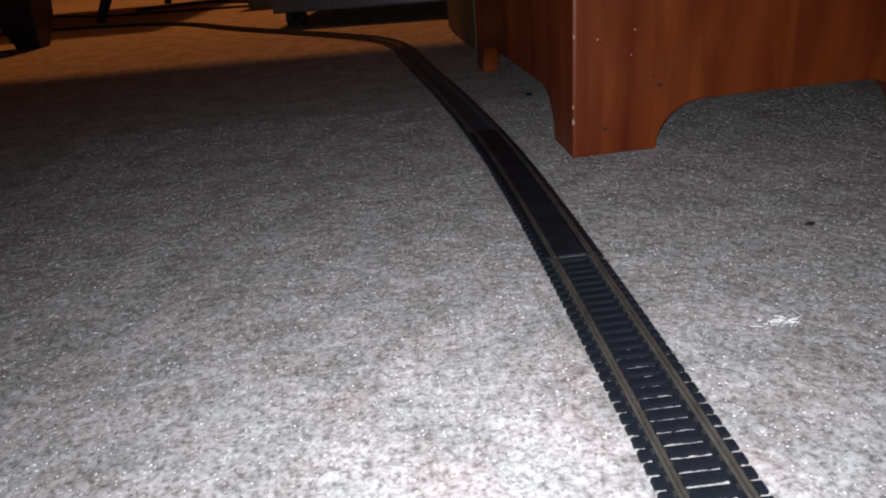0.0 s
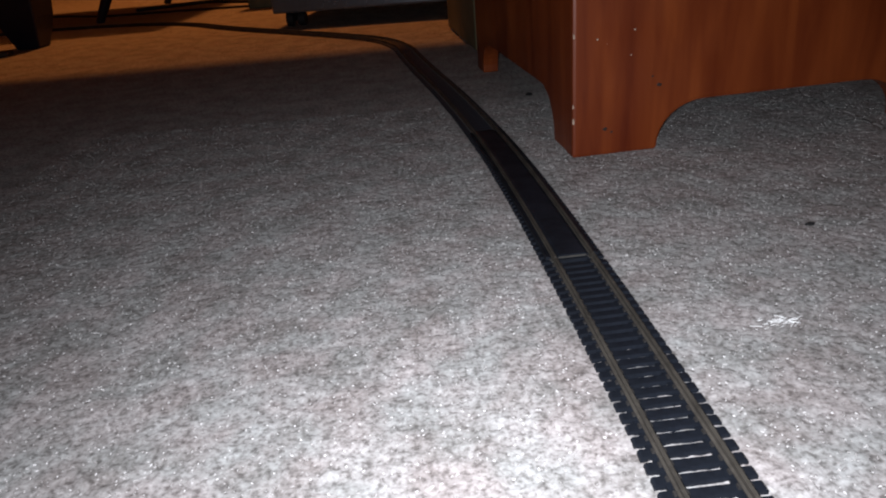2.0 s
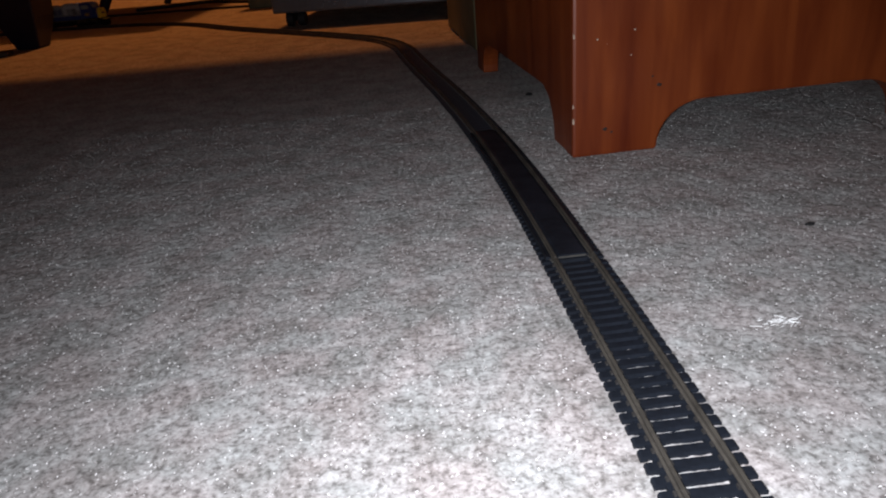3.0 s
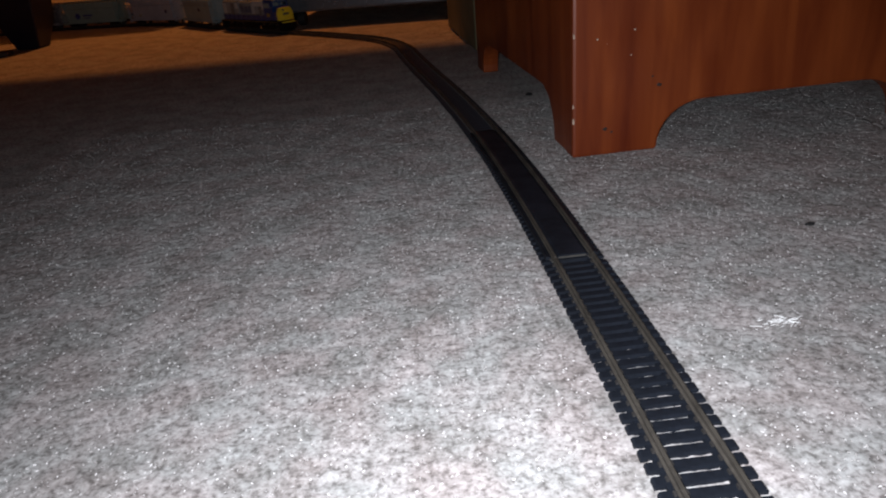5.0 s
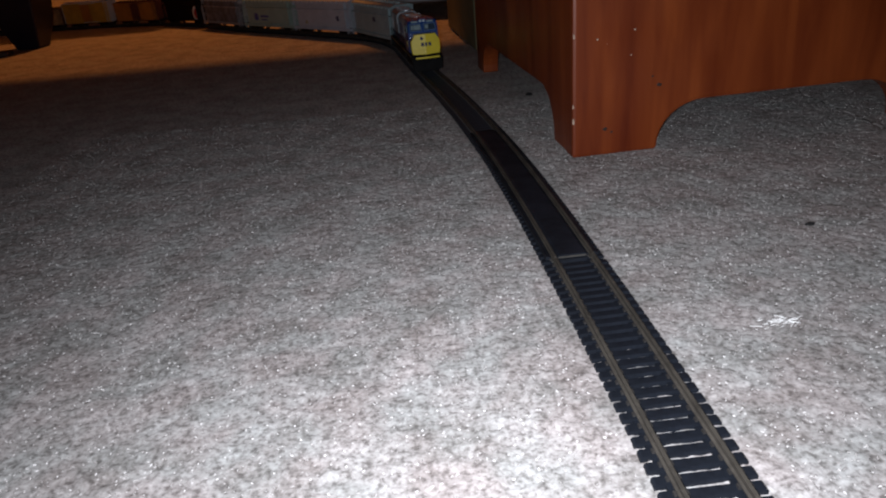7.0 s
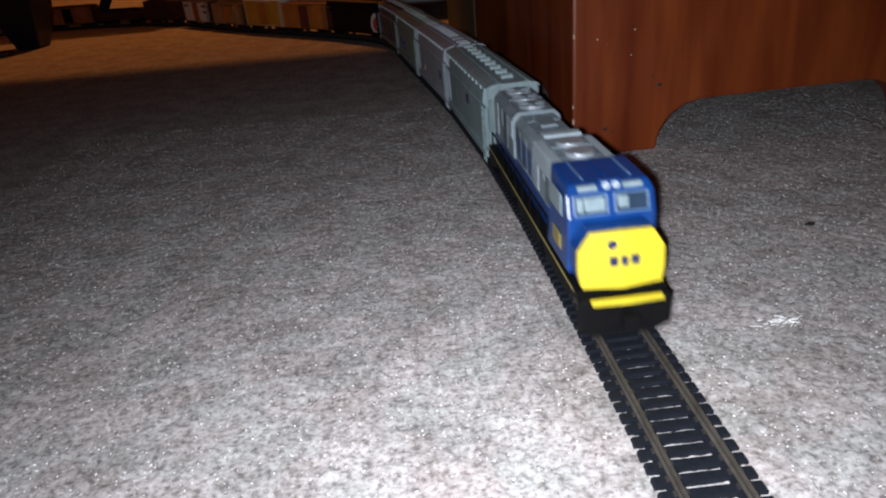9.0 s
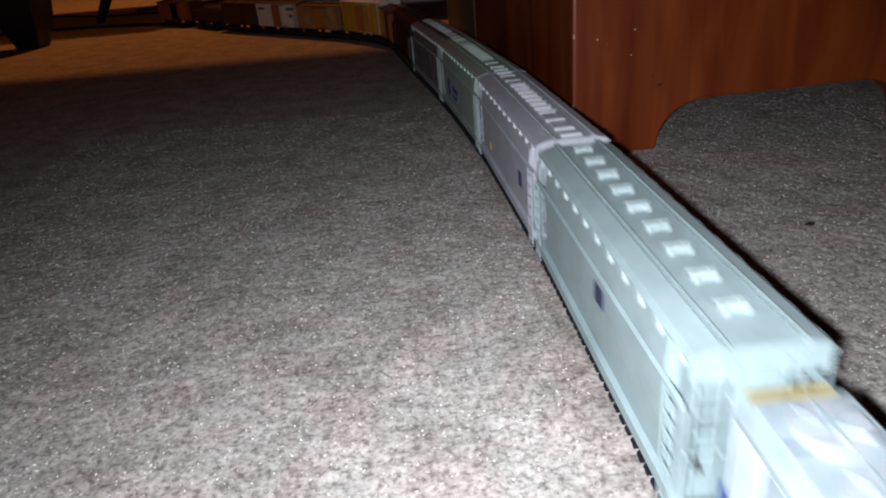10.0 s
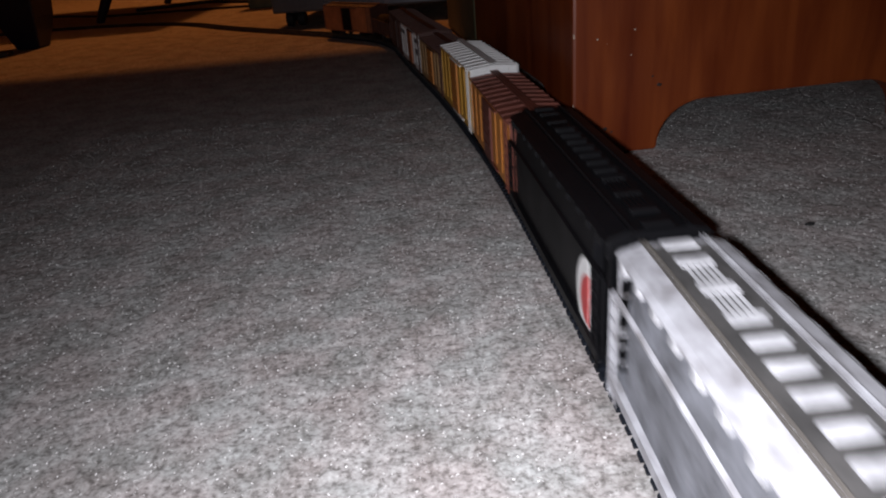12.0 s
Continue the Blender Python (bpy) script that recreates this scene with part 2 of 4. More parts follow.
def carpet():
    gx = graded(X0, X1, -0.26, 0.30, 0.0014, 1.022)
    gy = graded(Y0, Y1, 0.10, 0.60, 0.0014, 1.022)
    nx, ny = len(gx), len(gy)
    xx, yy = np.meshgrid(gx, gy)
    rng = np.random.default_rng(4)
    z = rng.random((ny, nx)) * 0.0011
    fine = np.minimum(1, 0.0014 / np.gradient(gx))[None, :] * np.minimum(1, 0.0014 / np.gradient(gy))[:, None]
    z = ((z + np.roll(z, 1, 0) + np.roll(z, 1, 1)) / 3 * 1.1 - 0.0006) * fine - 0.0003
    co = np.stack([xx, yy, z], -1).reshape(-1, 3)
    i = np.arange(nx * ny).reshape(ny, nx)
    quads = np.stack([i[:-1, :-1], i[:-1, 1:], i[1:, 1:], i[1:, :-1]], -1).reshape(-1, 4)
    me = bpy.data.meshes.new("floor")
    me.vertices.add(len(co))
    me.vertices.foreach_set("co", co.ravel())
    me.loops.add(quads.size)
    me.loops.foreach_set("vertex_index", quads.ravel().astype(np.int32))
    me.polygons.add(len(quads))
    me.polygons.foreach_set("loop_start", np.arange(0, quads.size, 4, dtype=np.int32))
    me.update(calc_edges=True)
    me.validate()
    me.materials.append(CARPET)
    tagged(new("floor", me), "grey-beige speckled loop-pile carpet", "carpet", kind="structure")


carpet()
for nm, b in (("wall_north", (X0, X1, Y1, Y1 + 0.1, -0.02, HIGH)), ("wall_south", (X0, X1, Y0 - 0.1, Y0, -0.02, HIGH)),
              ("wall_west", (X0 - 0.1, X0, Y0 - 0.1, Y1 + 0.1, -0.02, HIGH)), ("wall_east", (X1, X1 + 0.1, Y0 - 0.1, Y1 + 0.1, -0.02, HIGH))):
    bm = bmesh.new()
    box(bm, *b)
    tagged(part(nm, bm, WALL), "plain dark brown panelled wall", "wall", kind="structure")
bm = bmesh.new()
box(bm, X0 - 0.1, X1 + 0.1, Y0 - 0.1, Y1 + 0.1, HIGH, HIGH + 0.1)
tagged(part("ceiling", bm, CEIL), "plain dark beige ceiling", "ceiling", kind="structure")


# ---------------- nightstand ----------------
def arch_outline(w, foot, rise, top):
    """A panel's outline: two feet and a flat arch with rounded shoulders between them."""
    pts = [(0, 0), (foot, 0)]
    r = rise * 1.05
    for k in range(9):
        a = radians(90 * k / 8)
        pts.append((foot + 0.004 + r * (1 - math.cos(a)) * 1.0, rise * math.sin(a) ** 0.9))
    for k in range(9):
        a = radians(90 - 90 * k / 8)
        pts.append((w - foot - 0.004 - r * (1 - math.cos(a)), rise * math.sin(a) ** 0.9))
    return pts + [(w - foot, 0), (w, 0), (w, top), (0, top)]


def nightstand():
    W, D, H, T = 0.288, 0.352, 0.52, 0.016
    ob = thing("nightstand", (0.0896, 0.4262, 0.0), "reddish-brown wooden nightstand with chipped edges and arched base", "nightstand", rz=5.6)
    bm = bmesh.new()
    prism(bm, arch_outline(W, 0.053, 0.030, 0.13), 0, T, "y")
    part("front_panel", bm, CHERRY, ob, bevel=0.002)
    for k, x in ((0, 0.0), (1, W - T)):
        bm = bmesh.new()
        prism(bm, [(u + T - 0.004, z) for u, z in arch_outline(D - T, 0.030, 0.034, H)], x + (0.0008 if k == 0 else -0.0008), x + T + (0.0008 if k == 0 else -0.0008), "x")
        part("side_panel", bm, CHERRY, ob, bevel=0.0015)
    bm = bmesh.new()
    box(bm, T + 0.001, W - T - 0.001, T + 0.001, D - 0.01, 0.10, 0.112)
    part("bottom_board", bm, CHERRY, ob)
    bm = bmesh.new()
    box(bm, T + 0.001, W - T - 0.001, D - 0.012, D - 0.004, 0.112, H)
    part("back_board", bm, CHERRY, ob)
    for z0 in (0.135, 0.33):
        bm = bmesh.new()
        box(bm, 0.002, W - 0.002, -0.004, T, z0, z0 + 0.185)
        d = part("drawer", bm, CHERRY, ob, bevel=0.003)
        bm = bmesh.new()
        cyl(bm, (W / 2, -0.014, z0 + 0.09), 0.013, 0.02, "y", 20)
        part("knob", bm, DARKWOOD, d, bevel=0.002)
    bm = bmesh.new()
    box(bm, -0.012, W + 0.012, -0.015, D + 0.005, H, H + 0.02)
    part("top", bm, CHERRY, ob, bevel=0.004)
    # pale chips on the face, larger losses along the corner, and dark dents
    for x, z, q in ((0.0156, 0.074, 1.5), (0.0374, 0.0627, 1.2), (0.0393, 0.0778, 1.4), (0.022, 0.071, 0.8), (0.031, 0.0835, 0.7), (0.0012, 0.0769, 3.0), (0.0010, 0.0243, 3.0), (0.0024, 0.0215, 2.2),
                    (0.0008, 0.0337, 2.2), (0.0012, 0.0933, 1.8), (0.0010, 0.0584, 1.6), (0.0010, 0.0500, 1.2), (0.0014, 0.0860, 1.6), (0.0020, 0.0180, 1.4)):
        bm = bmesh.new()
        bmesh.ops.create_icosphere(bm, subdivisions=2, radius=0.00058 * q)
        for v in bm.verts:
            k = 1 + 0.5 * noise.noise(v.co * 1500 + Vector((x * 900, z * 900, 0)))
            v.co = Vector((v.co.x * k * (0.55 if x < 0.003 else 1.0), v.co.y * 0.25, v.co.z * k * (1.5 if x < 0.003 else 0.8)))
        part("chip", bm, BARE, ob, "pale chip in the varnish", at=(x, 0.0001 if x > 0.003 else 0.0006, z))
    for x, z, q in ((0.0215, 0.0174, 1.6), (0.0567, 0.0423, 1.6), (0.026, 0.0150, 0.9), (0.052, 0.0480, 0.9)):
        bm = bmesh.new()
        bmesh.ops.create_icosphere(bm, subdivisions=2, radius=0.0010 * q)
        for v in bm.verts:
            k = 1 + 0.5 * noise.noise(v.co * 1200 + Vector((x * 900, z * 900, 5)))
            v.co = Vector((v.co.x * k, v.co.y * 0.12, v.co.z * k * 0.7))
        part("dent", bm, DARKWOOD, ob, "dark dent in the wood", at=(x, 0.0, z))


nightstand()


def cabinet_behind():
    ob = thing("storage_box", (0.062, 0.866, 0.0), "olive-brown board box standing behind the nightstand", "box", rz=5.0)
    bm = bmesh.new()
    box(bm, 0, 0.4, 0.0, 0.262, 0.002, 0.40)
    part("carcass", bm, OLIVE, ob, bevel=0.004)
    bm = bmesh.new()
    box(bm, -0.004, 0.404, -0.004, 0.266, 0.402, 0.42)
    part("lid", bm, OLIVE, ob, bevel=0.003)


cabinet_behind()


def table():
    ob = thing("table", (-0.742, 1.368, 0.0), "dark wooden table on tapered navy feet, its unseen top shading the carpet", "table")
    bm = bmesh.new()
    rings = []
    for z, w in ((0.0, 0.0215), (0.012, 0.025), (0.03, 0.031), (0.055, 0.037), (0.09, 0.041), (0.2, 0.043), (0.60, 0.043)):
        rings.append([bm.verts.new((sx * w, sy * w, z)) for sx, sy in ((-1, -1), (1, -1), (1, 1), (-1, 1))])
    bm.faces.new(rings[0][::-1])
    bm.faces.new(rings[-1])
    for a, b in zip(rings, rings[1:]):
        for i in range(4):
            bm.faces.new((a[i], a[(i + 1) % 4], b[(i + 1) % 4], b[i]))
    leg = part("leg", bm, NAVY, ob, bevel=0.003)
    for x, y in ((1.55, 0.0), (0.0, -1.9), (1.55, -1.9)):
        share("leg", leg.data, ob, pose(x, y, 0))
    # Unseen top, sized so its back edge keeps room_lamp off the near carpet.
    bm = bmesh.new()
    box(bm, -0.12, 1.67, -2.0, 0.13, 0.601, 0.64)
    part("shading_tabletop", bm, DARKWOOD, ob, bevel=0.005)


table()


def steel_cart():
    ob = thing("steel_cart", (-0.272, 1.318, 0.0), "blue-grey steel cart base on black casters", "cart", rz=-7.0)
    bm = bmesh.new()
    box(bm, 0, 0.75, 0, 0.03, 0.026, 0.058)
    part("front_rail", bm, STEEL, ob, bevel=0.004)
    bm = bmesh.new()
    box(bm, 0, 0.03, 0.031, 0.40, 0.026, 0.058)
    part("side_rail", bm, STEEL, ob, bevel=0.004)
    bm = bmesh.new()
    box(bm, 0.031, 0.75, 0.031, 0.40, 0.044, 0.056)
    part("deck", bm, STEEL, ob, bevel=0.002)
    for x, y in ((0.035, 0.03), (0.70, 0.03), (0.035, 0.36), (0.70, 0.36)):
        bm = bmesh.new()
        cyl(bm, (x - 0.011, y, 0.0135), 0.0135, 0.013, "x", 20)
        cyl(bm, (x + 0.011, y, 0.0135), 0.0135, 0.013, "x", 20)
        cyl(bm, (x, y, 0.0135), 0.004, 0.012, "x", 10)
        w = part("caster", bm, RUBBER, ob, "black rubber caster", bevel=0.002)
        bm = bmesh.new()
        box(bm, x - 0.0035, x + 0.0035, y - 0.010, y + 0.010, 0.012, 0.0262)
        part("fork", bm, BLACK, w)


steel_cart()


def chair():
    ob = thing("chair", (-0.79, 1.78, 0.0), "dark wooden chair with slanting round legs", "chair")
    for dx, dy, lx, ly in ((0.0, 0.0, -0.26, 0.02), (-0.55, 0.0, 0.26, 0.02), (0.0, 0.50, -0.26, -0.02), (-0.55, 0.50, 0.26, -0.02)):
        bm = bmesh.new()
        a, b = Vector((dx, dy, 0.0)), Vector((dx - lx, dy, 0.44))
        q = (b - a).to_track_quat("Z", "Y").to_matrix().to_4x4()
        bmesh.ops.create_cone(bm, cap_ends=True, segments=12, radius1=0.010, radius2=0.030, depth=(b - a).length, matrix=Matrix.Translation((a + b) / 2) @ q)
        part("leg", bm, NAVY, ob, bevel=0.001)
    bm = bmesh.new()
    box(bm, -0.86, 0.31, -0.04, 0.54, 0.441, 0.465)
    part("seat", bm, DARKWOOD, ob, bevel=0.006)


chair()
bm = bmesh.new()
prism(bm, [(-0.16, 0), (0.0, 0.0), (0.012, 0.012), (0.004, 0.045), (-0.16, 0.05)], 0.0, 0.008, "z")
tagged(part("dark_slat", bm, DARKWOOD, at=(-0.742, 1.245, 0.0), bevel=0.0015), "flat dark brown slat lying on the carpet", "slat")


def cord(name, pts, r, material, label, category):
    cu = bpy.data.curves.new(name, "CURVE")
    cu.dimensions, cu.bevel_depth, cu.bevel_resolution = "3D", r, 2
    sp = cu.splines.new("NURBS")
    sp.points.add(len(pts) - 1)
    for q, c in zip(sp.points, pts):
        q.co = (*c, 1)
    sp.use_endpoint_u = True
    cu.materials.append(material)
    tagged(new(name, cu), label, category)


cord("cable", [(-0.80, 2.05, 0.004), (-0.70, 2.10, 0.004), (-0.62, 2.16, 0.007), (-0.52, 2.05, 0.004), (-0.42, 1.98, 0.004), (-0.2, 2.0, 0.004)], 0.005, RUBBER, "thin dark cable lying on the carpet", "cable")
cord("cable", [(-1.05, 1.95, 0.003), (-0.97, 1.93, 0.02), (-0.88, 1.91, 0.004), (-0.75, 1.95, 0.003), (-0.5, 1.88, 0.003), (-0.35, 1.86, 0.003)], 0.003, RUBBER, "thin dark wire looping over the carpet", "cable")
bm = bmesh.new()
box(bm, -0.05, 0.05, -0.03, 0.03, 0.0, 0.16)
tagged(part("wooden_block", bm, OLIVE, at=(-0.38, 1.84, 0.0), bevel=0.004), "brown wooden block standing on the carpet", "block")
for nm, mt, lab, loc, size in (("crumb", RUBBER, "tiny dark crumb on the carpet", (0.177, 0.296), (0.0022, 0.0012, 0.0010)), ("crumb", RUBBER, "tiny dark crumb on the carpet", (0.090, 0.619), (0.003, 0.004, 0.0015)),
                               ("cloth_scrap", WHITE, "pale scrap of cloth under the nightstand", (0.372, 0.60), (0.016, 0.008, 0.008))):
    bm = bmesh.new()
    bmesh.ops.create_icosphere(bm, subdivisions=3, radius=1.0)
    for v in bm.verts:
        k = 1 + 0.45 * noise.noise(v.co * 2.1 + Vector((loc[0] * 90, loc[1] * 70, 0)))
        v.co = Vector((v.co.x * size[0] * k, v.co.y * size[1] * k, max(-0.3, v.co.z) * size[2] * k))
    tagged(part(nm, bm, mt, at=(*loc, size[2] * 0.25)), lab, nm.replace("_", " "))


bm = bmesh.new()
rng = random.Random(8)
for k in range(34):
    x, y, a, q = rng.gauss(0, 0.0038), rng.gauss(0, 0.0018), rng.uniform(-0.9, 0.9), rng.uniform(0.0006, 0.0022)
    bar(bm, (x - q * math.cos(a), y - q * math.sin(a), rng.uniform(0.0, 0.0005)), (x + q * math.cos(a), y + q * math.sin(a), rng.uniform(0.0, 0.0009)), 0.00016, 4)
tagged(part("lint", bm, WHITE, at=(0.123, 0.214, 0.0)), "wisp of white lint on the carpet", "lint")


# ---------------- track ----------------
def tie_mesh():
    bm = bmesh.new()
    prism(bm, [(-0.0145, -0.0012), (0.0145, -0.0012), (0.0145, 0.0008), (0.0139, 0.0014), (-0.0139, 0.0014), (-0.0145, 0.0008)], -0.00165, 0.00165)
    for sx in (-0.0087, 0.0087):
        for d in (-0.0017, 0.0017):
            box(bm, sx + d - 0.0004, sx + d + 0.0004, -0.0008, 0.0008, 0.0014, 0.0022)
    me = finish(bm, "tie", TIE)
    me.materials.append(SPIKE)
    for q in me.polygons:
        q.material_index = 1 if q.center.z > 0.00145 else 0
    return me


TIE_ME = tie_mesh()
RAIL_OUT = [(-0.0010, 0.0014), (0.0010, 0.0014), (0.0010, 0.0018), (0.0003, 0.0022), (0.0003, 0.0032), (0.0006, 0.0035), (0.0006, 0.0042),
            (-0.0006, 0.0042), (-0.0006, 0.0035), (-0.0003, 0.0032), (-0.0003, 0.0022), (-0.0010, 0.0018)]


def sweep(bm, off, outline, s0, s1, base, step=0.008):
    rows = []
    n = max(2, int(round((s1 - s0) / step)) + 1)
    for k in range(n):
        x, y, a = way(s0 + (s1 - s0) * k / (n - 1))
        c, s = math.cos(a), math.sin(a)
        rows.append([bm.verts.new((x + (off + u) * c - base[0], y + (off + u) * s - base[1], z)) for u, z in outline])
    m = len(outline)
    for p, q in zip(rows, rows[1:]):
        for i in range(m):
            bm.faces.new((p[i], p[(i + 1) % m], q[(i + 1) % m], q[i]))
    bm.faces.new(rows[0])
    bm.faces.new(rows[-1][::-1])


SECTION = 0.2286


def track_section(k, ties=41, solid=False):
    s0, s1 = k * SECTION + 0.0004, (k + 1) * SECTION - 0.0004
    x, y, a = way((s0 + s1) / 2)
    base = (x, y, 0.0)
    text = "black plastic rerailer track section with a solid centre" if solid else "black plastic model track section with brass rails"
    ob = thing("track_section", base, text, "track", "track sections")
    for off in (-0.0087, 0.0087):
        bm = bmesh.new()
        sweep(bm, off, RAIL_OUT, s0, s1, base)
        part("rail", bm, BRASS, ob, "tarnished brass rail")
    for off in (-0.0087, 0.0087):
        bm = bmesh.new()
        sweep(bm, off, [(-0.0025, -0.0008), (0.0025, -0.0008), (0.0025, 0.0007), (-0.0025, 0.0007)], s0, s1, base)
        part("tie_web", bm, TIE, ob)
    for i in range(ties):
        s = s0 + (i + 0.5) * (s1 - s0) / ties
        tx, ty, ta = way(s)
        share("tie", TIE_ME, ob, Matrix.Translation((tx - x, ty - y, 0)) @ Matrix.Rotation(ta, 4, "Z"))
    if solid:
        bm = bmesh.new()
        sweep(bm, 0.0, [(-0.0079, 0.0010), (0.0079, 0.0010), (0.0076, 0.0024), (0.0058, 0.0032), (-0.0058, 0.0032), (-0.0076, 0.0024)], s0 + 0.003, s1 - 0.003, base)
        part("rerailer_plate", bm, TIE, ob)
        for off in (-0.0110, 0.0110):
            bm = bmesh.new()
            sweep(bm, off, [(-0.0013, 0.0008), (0.0013, 0.0008), (0.0013, 0.0024), (-0.0013, 0.0034)], s0 + 0.003, s1 - 0.003, base)
            part("side_ramp", bm, TIE, ob)
    for off in (-0.0087, 0.0087):
        bm = bmesh.new()
        sweep(bm, off, [(-0.0014, 0.00135), (0.0014, 0.00135), (0.0014, 0.0021), (-0.0014, 0.0021)], s0, s0 + 0.006, base)
        part("joiner", bm, JOINER if k == 0 else BRASS, ob, "metal rail joiner")
    if solid:
        # thin bright strip across the near edge of the black plate
        bm = bmesh.new()
        sweep(bm, 0.0, [(-0.0064, 0.0018), (0.0064, 0.0018), (0.0064, 0.0026), (-0.0064, 0.0026)], s0 + 0.0026, s0 + 0.0029, base)
        part("plate_edge", bm, JOINER, ob, "thin pale front edge")


for k in range(-1, 10):
    track_section(k, solid=(k == 0))


def hidden_run(s0, s1):
    """The rest of the line, out of view."""
    x, y, a = way((s0 + s1) / 2)
    ob = thing("track_section", (x, y, 0), "black plastic model track with brass rails", "track", "track sections")
    for off in (-0.0087, 0.0087):
        bm = bmesh.new()
        sweep(bm, off, RAIL_OUT, s0, s1, (x, y), 0.03)
        part("rail", bm, BRASS, ob)
    bm = bmesh.new()
    s = s0 + 0.003
    while s < s1:
        tx, ty, ta = way(s)
        c, d = math.cos(ta), math.sin(ta)
        v = box(bm, -0.0145, 0.0145, -0.00165, 0.00165, -0.0012, 0.0014)
        for q in v:
            q.co = Vector((tx - x + q.co.x * c - q.co.y * d, ty - y + q.co.x * d + q.co.y * c, q.co.z))
        s += SECTION / 41
    tagged(part("ties", bm, TIE, ob), kind="stuff")


hidden_run(-2.1, -SECTION - 0.0004)
hidden_run(10 * SECTION + 0.0004, 6.3)


# ---------------- loose yarn on the near carpet ----------------
def carpet_yarn(count=30000):
    rng = np.random.default_rng(11)
    x, y = rng.uniform(-0.30, 0.34, count * 2), 0.10 + 0.5 * rng.random(count * 2) ** 1.25
    near = (_s > -0.4) & (_s < 0.6)
    keep = abs(x - np.interp(y, _y[near], _x[near])) > 0.0175
    x, y = x[keep][:count], y[keep][:count]
    n = len(x)
    a, half, lift = rng.uniform(0, math.pi, n), rng.uniform(0.00018, 0.00042, n), rng.uniform(-0.5, 0.5, n)
    rad, z = rng.uniform(0.00012, 0.00026, n), rng.uniform(-0.0003, 0.0001, n)
    d = np.stack([np.cos(a) * half, np.sin(a) * half, lift * half], -1)
    side = np.stack([-np.sin(a), np.cos(a), np.zeros(n)], -1)
    c = np.stack([x, y, z], -1)
    ring = []
    for e in (-1, 1):
        for u, w in ((-1, -0.5), (1, -0.5), (0, 1)):
            ring.append(c + e * d + side * (u * rad)[:, None] + np.array([0, 0, 1.0]) * (w * rad)[:, None])
    co = np.stack(ring, 1).reshape(-1, 3)
    faces = []
    for b in range(0, 6 * n, 6):
        faces += [(b, b + 1, b + 4, b + 3), (b + 1, b + 2, b + 5, b + 4), (b + 2, b, b + 3, b + 5), (b, b + 2, b + 1), (b + 3, b + 4, b + 5)]
    me = bpy.data.meshes.new("carpet_yarn")
    me.from_pydata(co.tolist(), [], faces)
    m = mat("carpet_yarn", (0.5, 0.48, 0.47), 0.9, 0, 800)
    n_, l_ = m.node_tree.nodes, m.node_tree.links
    geo, ramp = n_.new("ShaderNodeNewGeometry"), n_.new("ShaderNodeValToRGB")
    el = ramp.color_ramp.elements
    el[0].position, el[0].color = 0.0, (0.24, 0.225, 0.217, 1)
    el[1].position, el[1].color = 1.0, (0.68, 0.67, 0.66, 1)
    el.new(0.55).color = (0.40, 0.38, 0.37, 1)
    l_.new(geo.outputs["Random Per Island"], ramp.inputs["Fac"])
    l_.new(ramp.outputs["Color"], n_["Principled BSDF"].inputs["Base Color"])
    me.materials.append(m)
    tagged(new("carpet_yarn", me), "loose grey and white yarn ends of the carpet", "carpet yarn", kind="stuff")


carpet_yarn()


# ---------------- rolling stock ----------------
def truck(parent, y, wheels=2, wb=0.02, half=0.0125):
    """A bogie: side frames, a bolster and wheel sets."""
    bm = bmesh.new()
    span = wb * (wheels - 1) / 2
    for sx in (-1, 1):
        prism(bm, [(-span - 0.004, 0.006), (-span + 0.002, 0.0035), (span - 0.002, 0.0035), (span + 0.004, 0.006), (span + 0.003, 0.0085), (0.004, 0.0095), (-0.004, 0.0095), (-span - 0.003, 0.0085)],
              sx * half - 0.0012, sx * half + 0.0012, "x")
    box(bm, -half + 0.001, half - 0.001, -0.003, 0.003, 0.006, 0.0095)
    t = part("bogie", bm, BLACK, parent, at=(0, y, 0))
    for i in range(wheels):
        bm = bmesh.new()
        for sx in (-0.0082, 0.0082):
            cyl(bm, (sx, 0, 0.0062), 0.0062, 0.0022, "x", 18)
            cyl(bm, (sx * 0.86, 0, 0.0062), 0.0068, 0.0007, "x", 18)
        cyl(bm, (0, 0, 0.0062), 0.0012, 0.022, "x", 8)
        part("wheel_set", bm, WHEEL, t, at=(0, -span + i * wb, 0))
    return t


def couplers(parent, half):
    for s in (-1, 1):
        bm = bmesh.new()
        box(bm, -0.0016, 0.0016, min(s * (half - 0.006), s * (half + 0.004)), max(s * (half - 0.006), s * (half + 0.004)), 0.0075, 0.0105)
        box(bm, -0.003, 0.003, min(s * (half + 0.0035), s * (half + 0.0065)), max(s * (half + 0.0035), s * (half + 0.0065)), 0.0068, 0.0112)
        part("coupler", bm, BLACK, parent)


def ladder(bm, x, y, z0, z1, w=0.0055, n=6, axis="x", r=0.00032):
    """Two stiles and n rungs, standing in the plane across or along the car."""
    d = (w / 2, 0) if axis == "x" else (0, w / 2)
    for s in (-1, 1):
        bar(bm, (x + s * d[0], y + s * d[1], z0), (x + s * d[0], y + s * d[1], z1), r * 1.3)
    for i in range(n):
        z = z0 + (z1 - z0) * (i + 0.5) / n
        bar(bm, (x - d[0], y - d[1], z), (x + d[0], y + d[1], z), r)


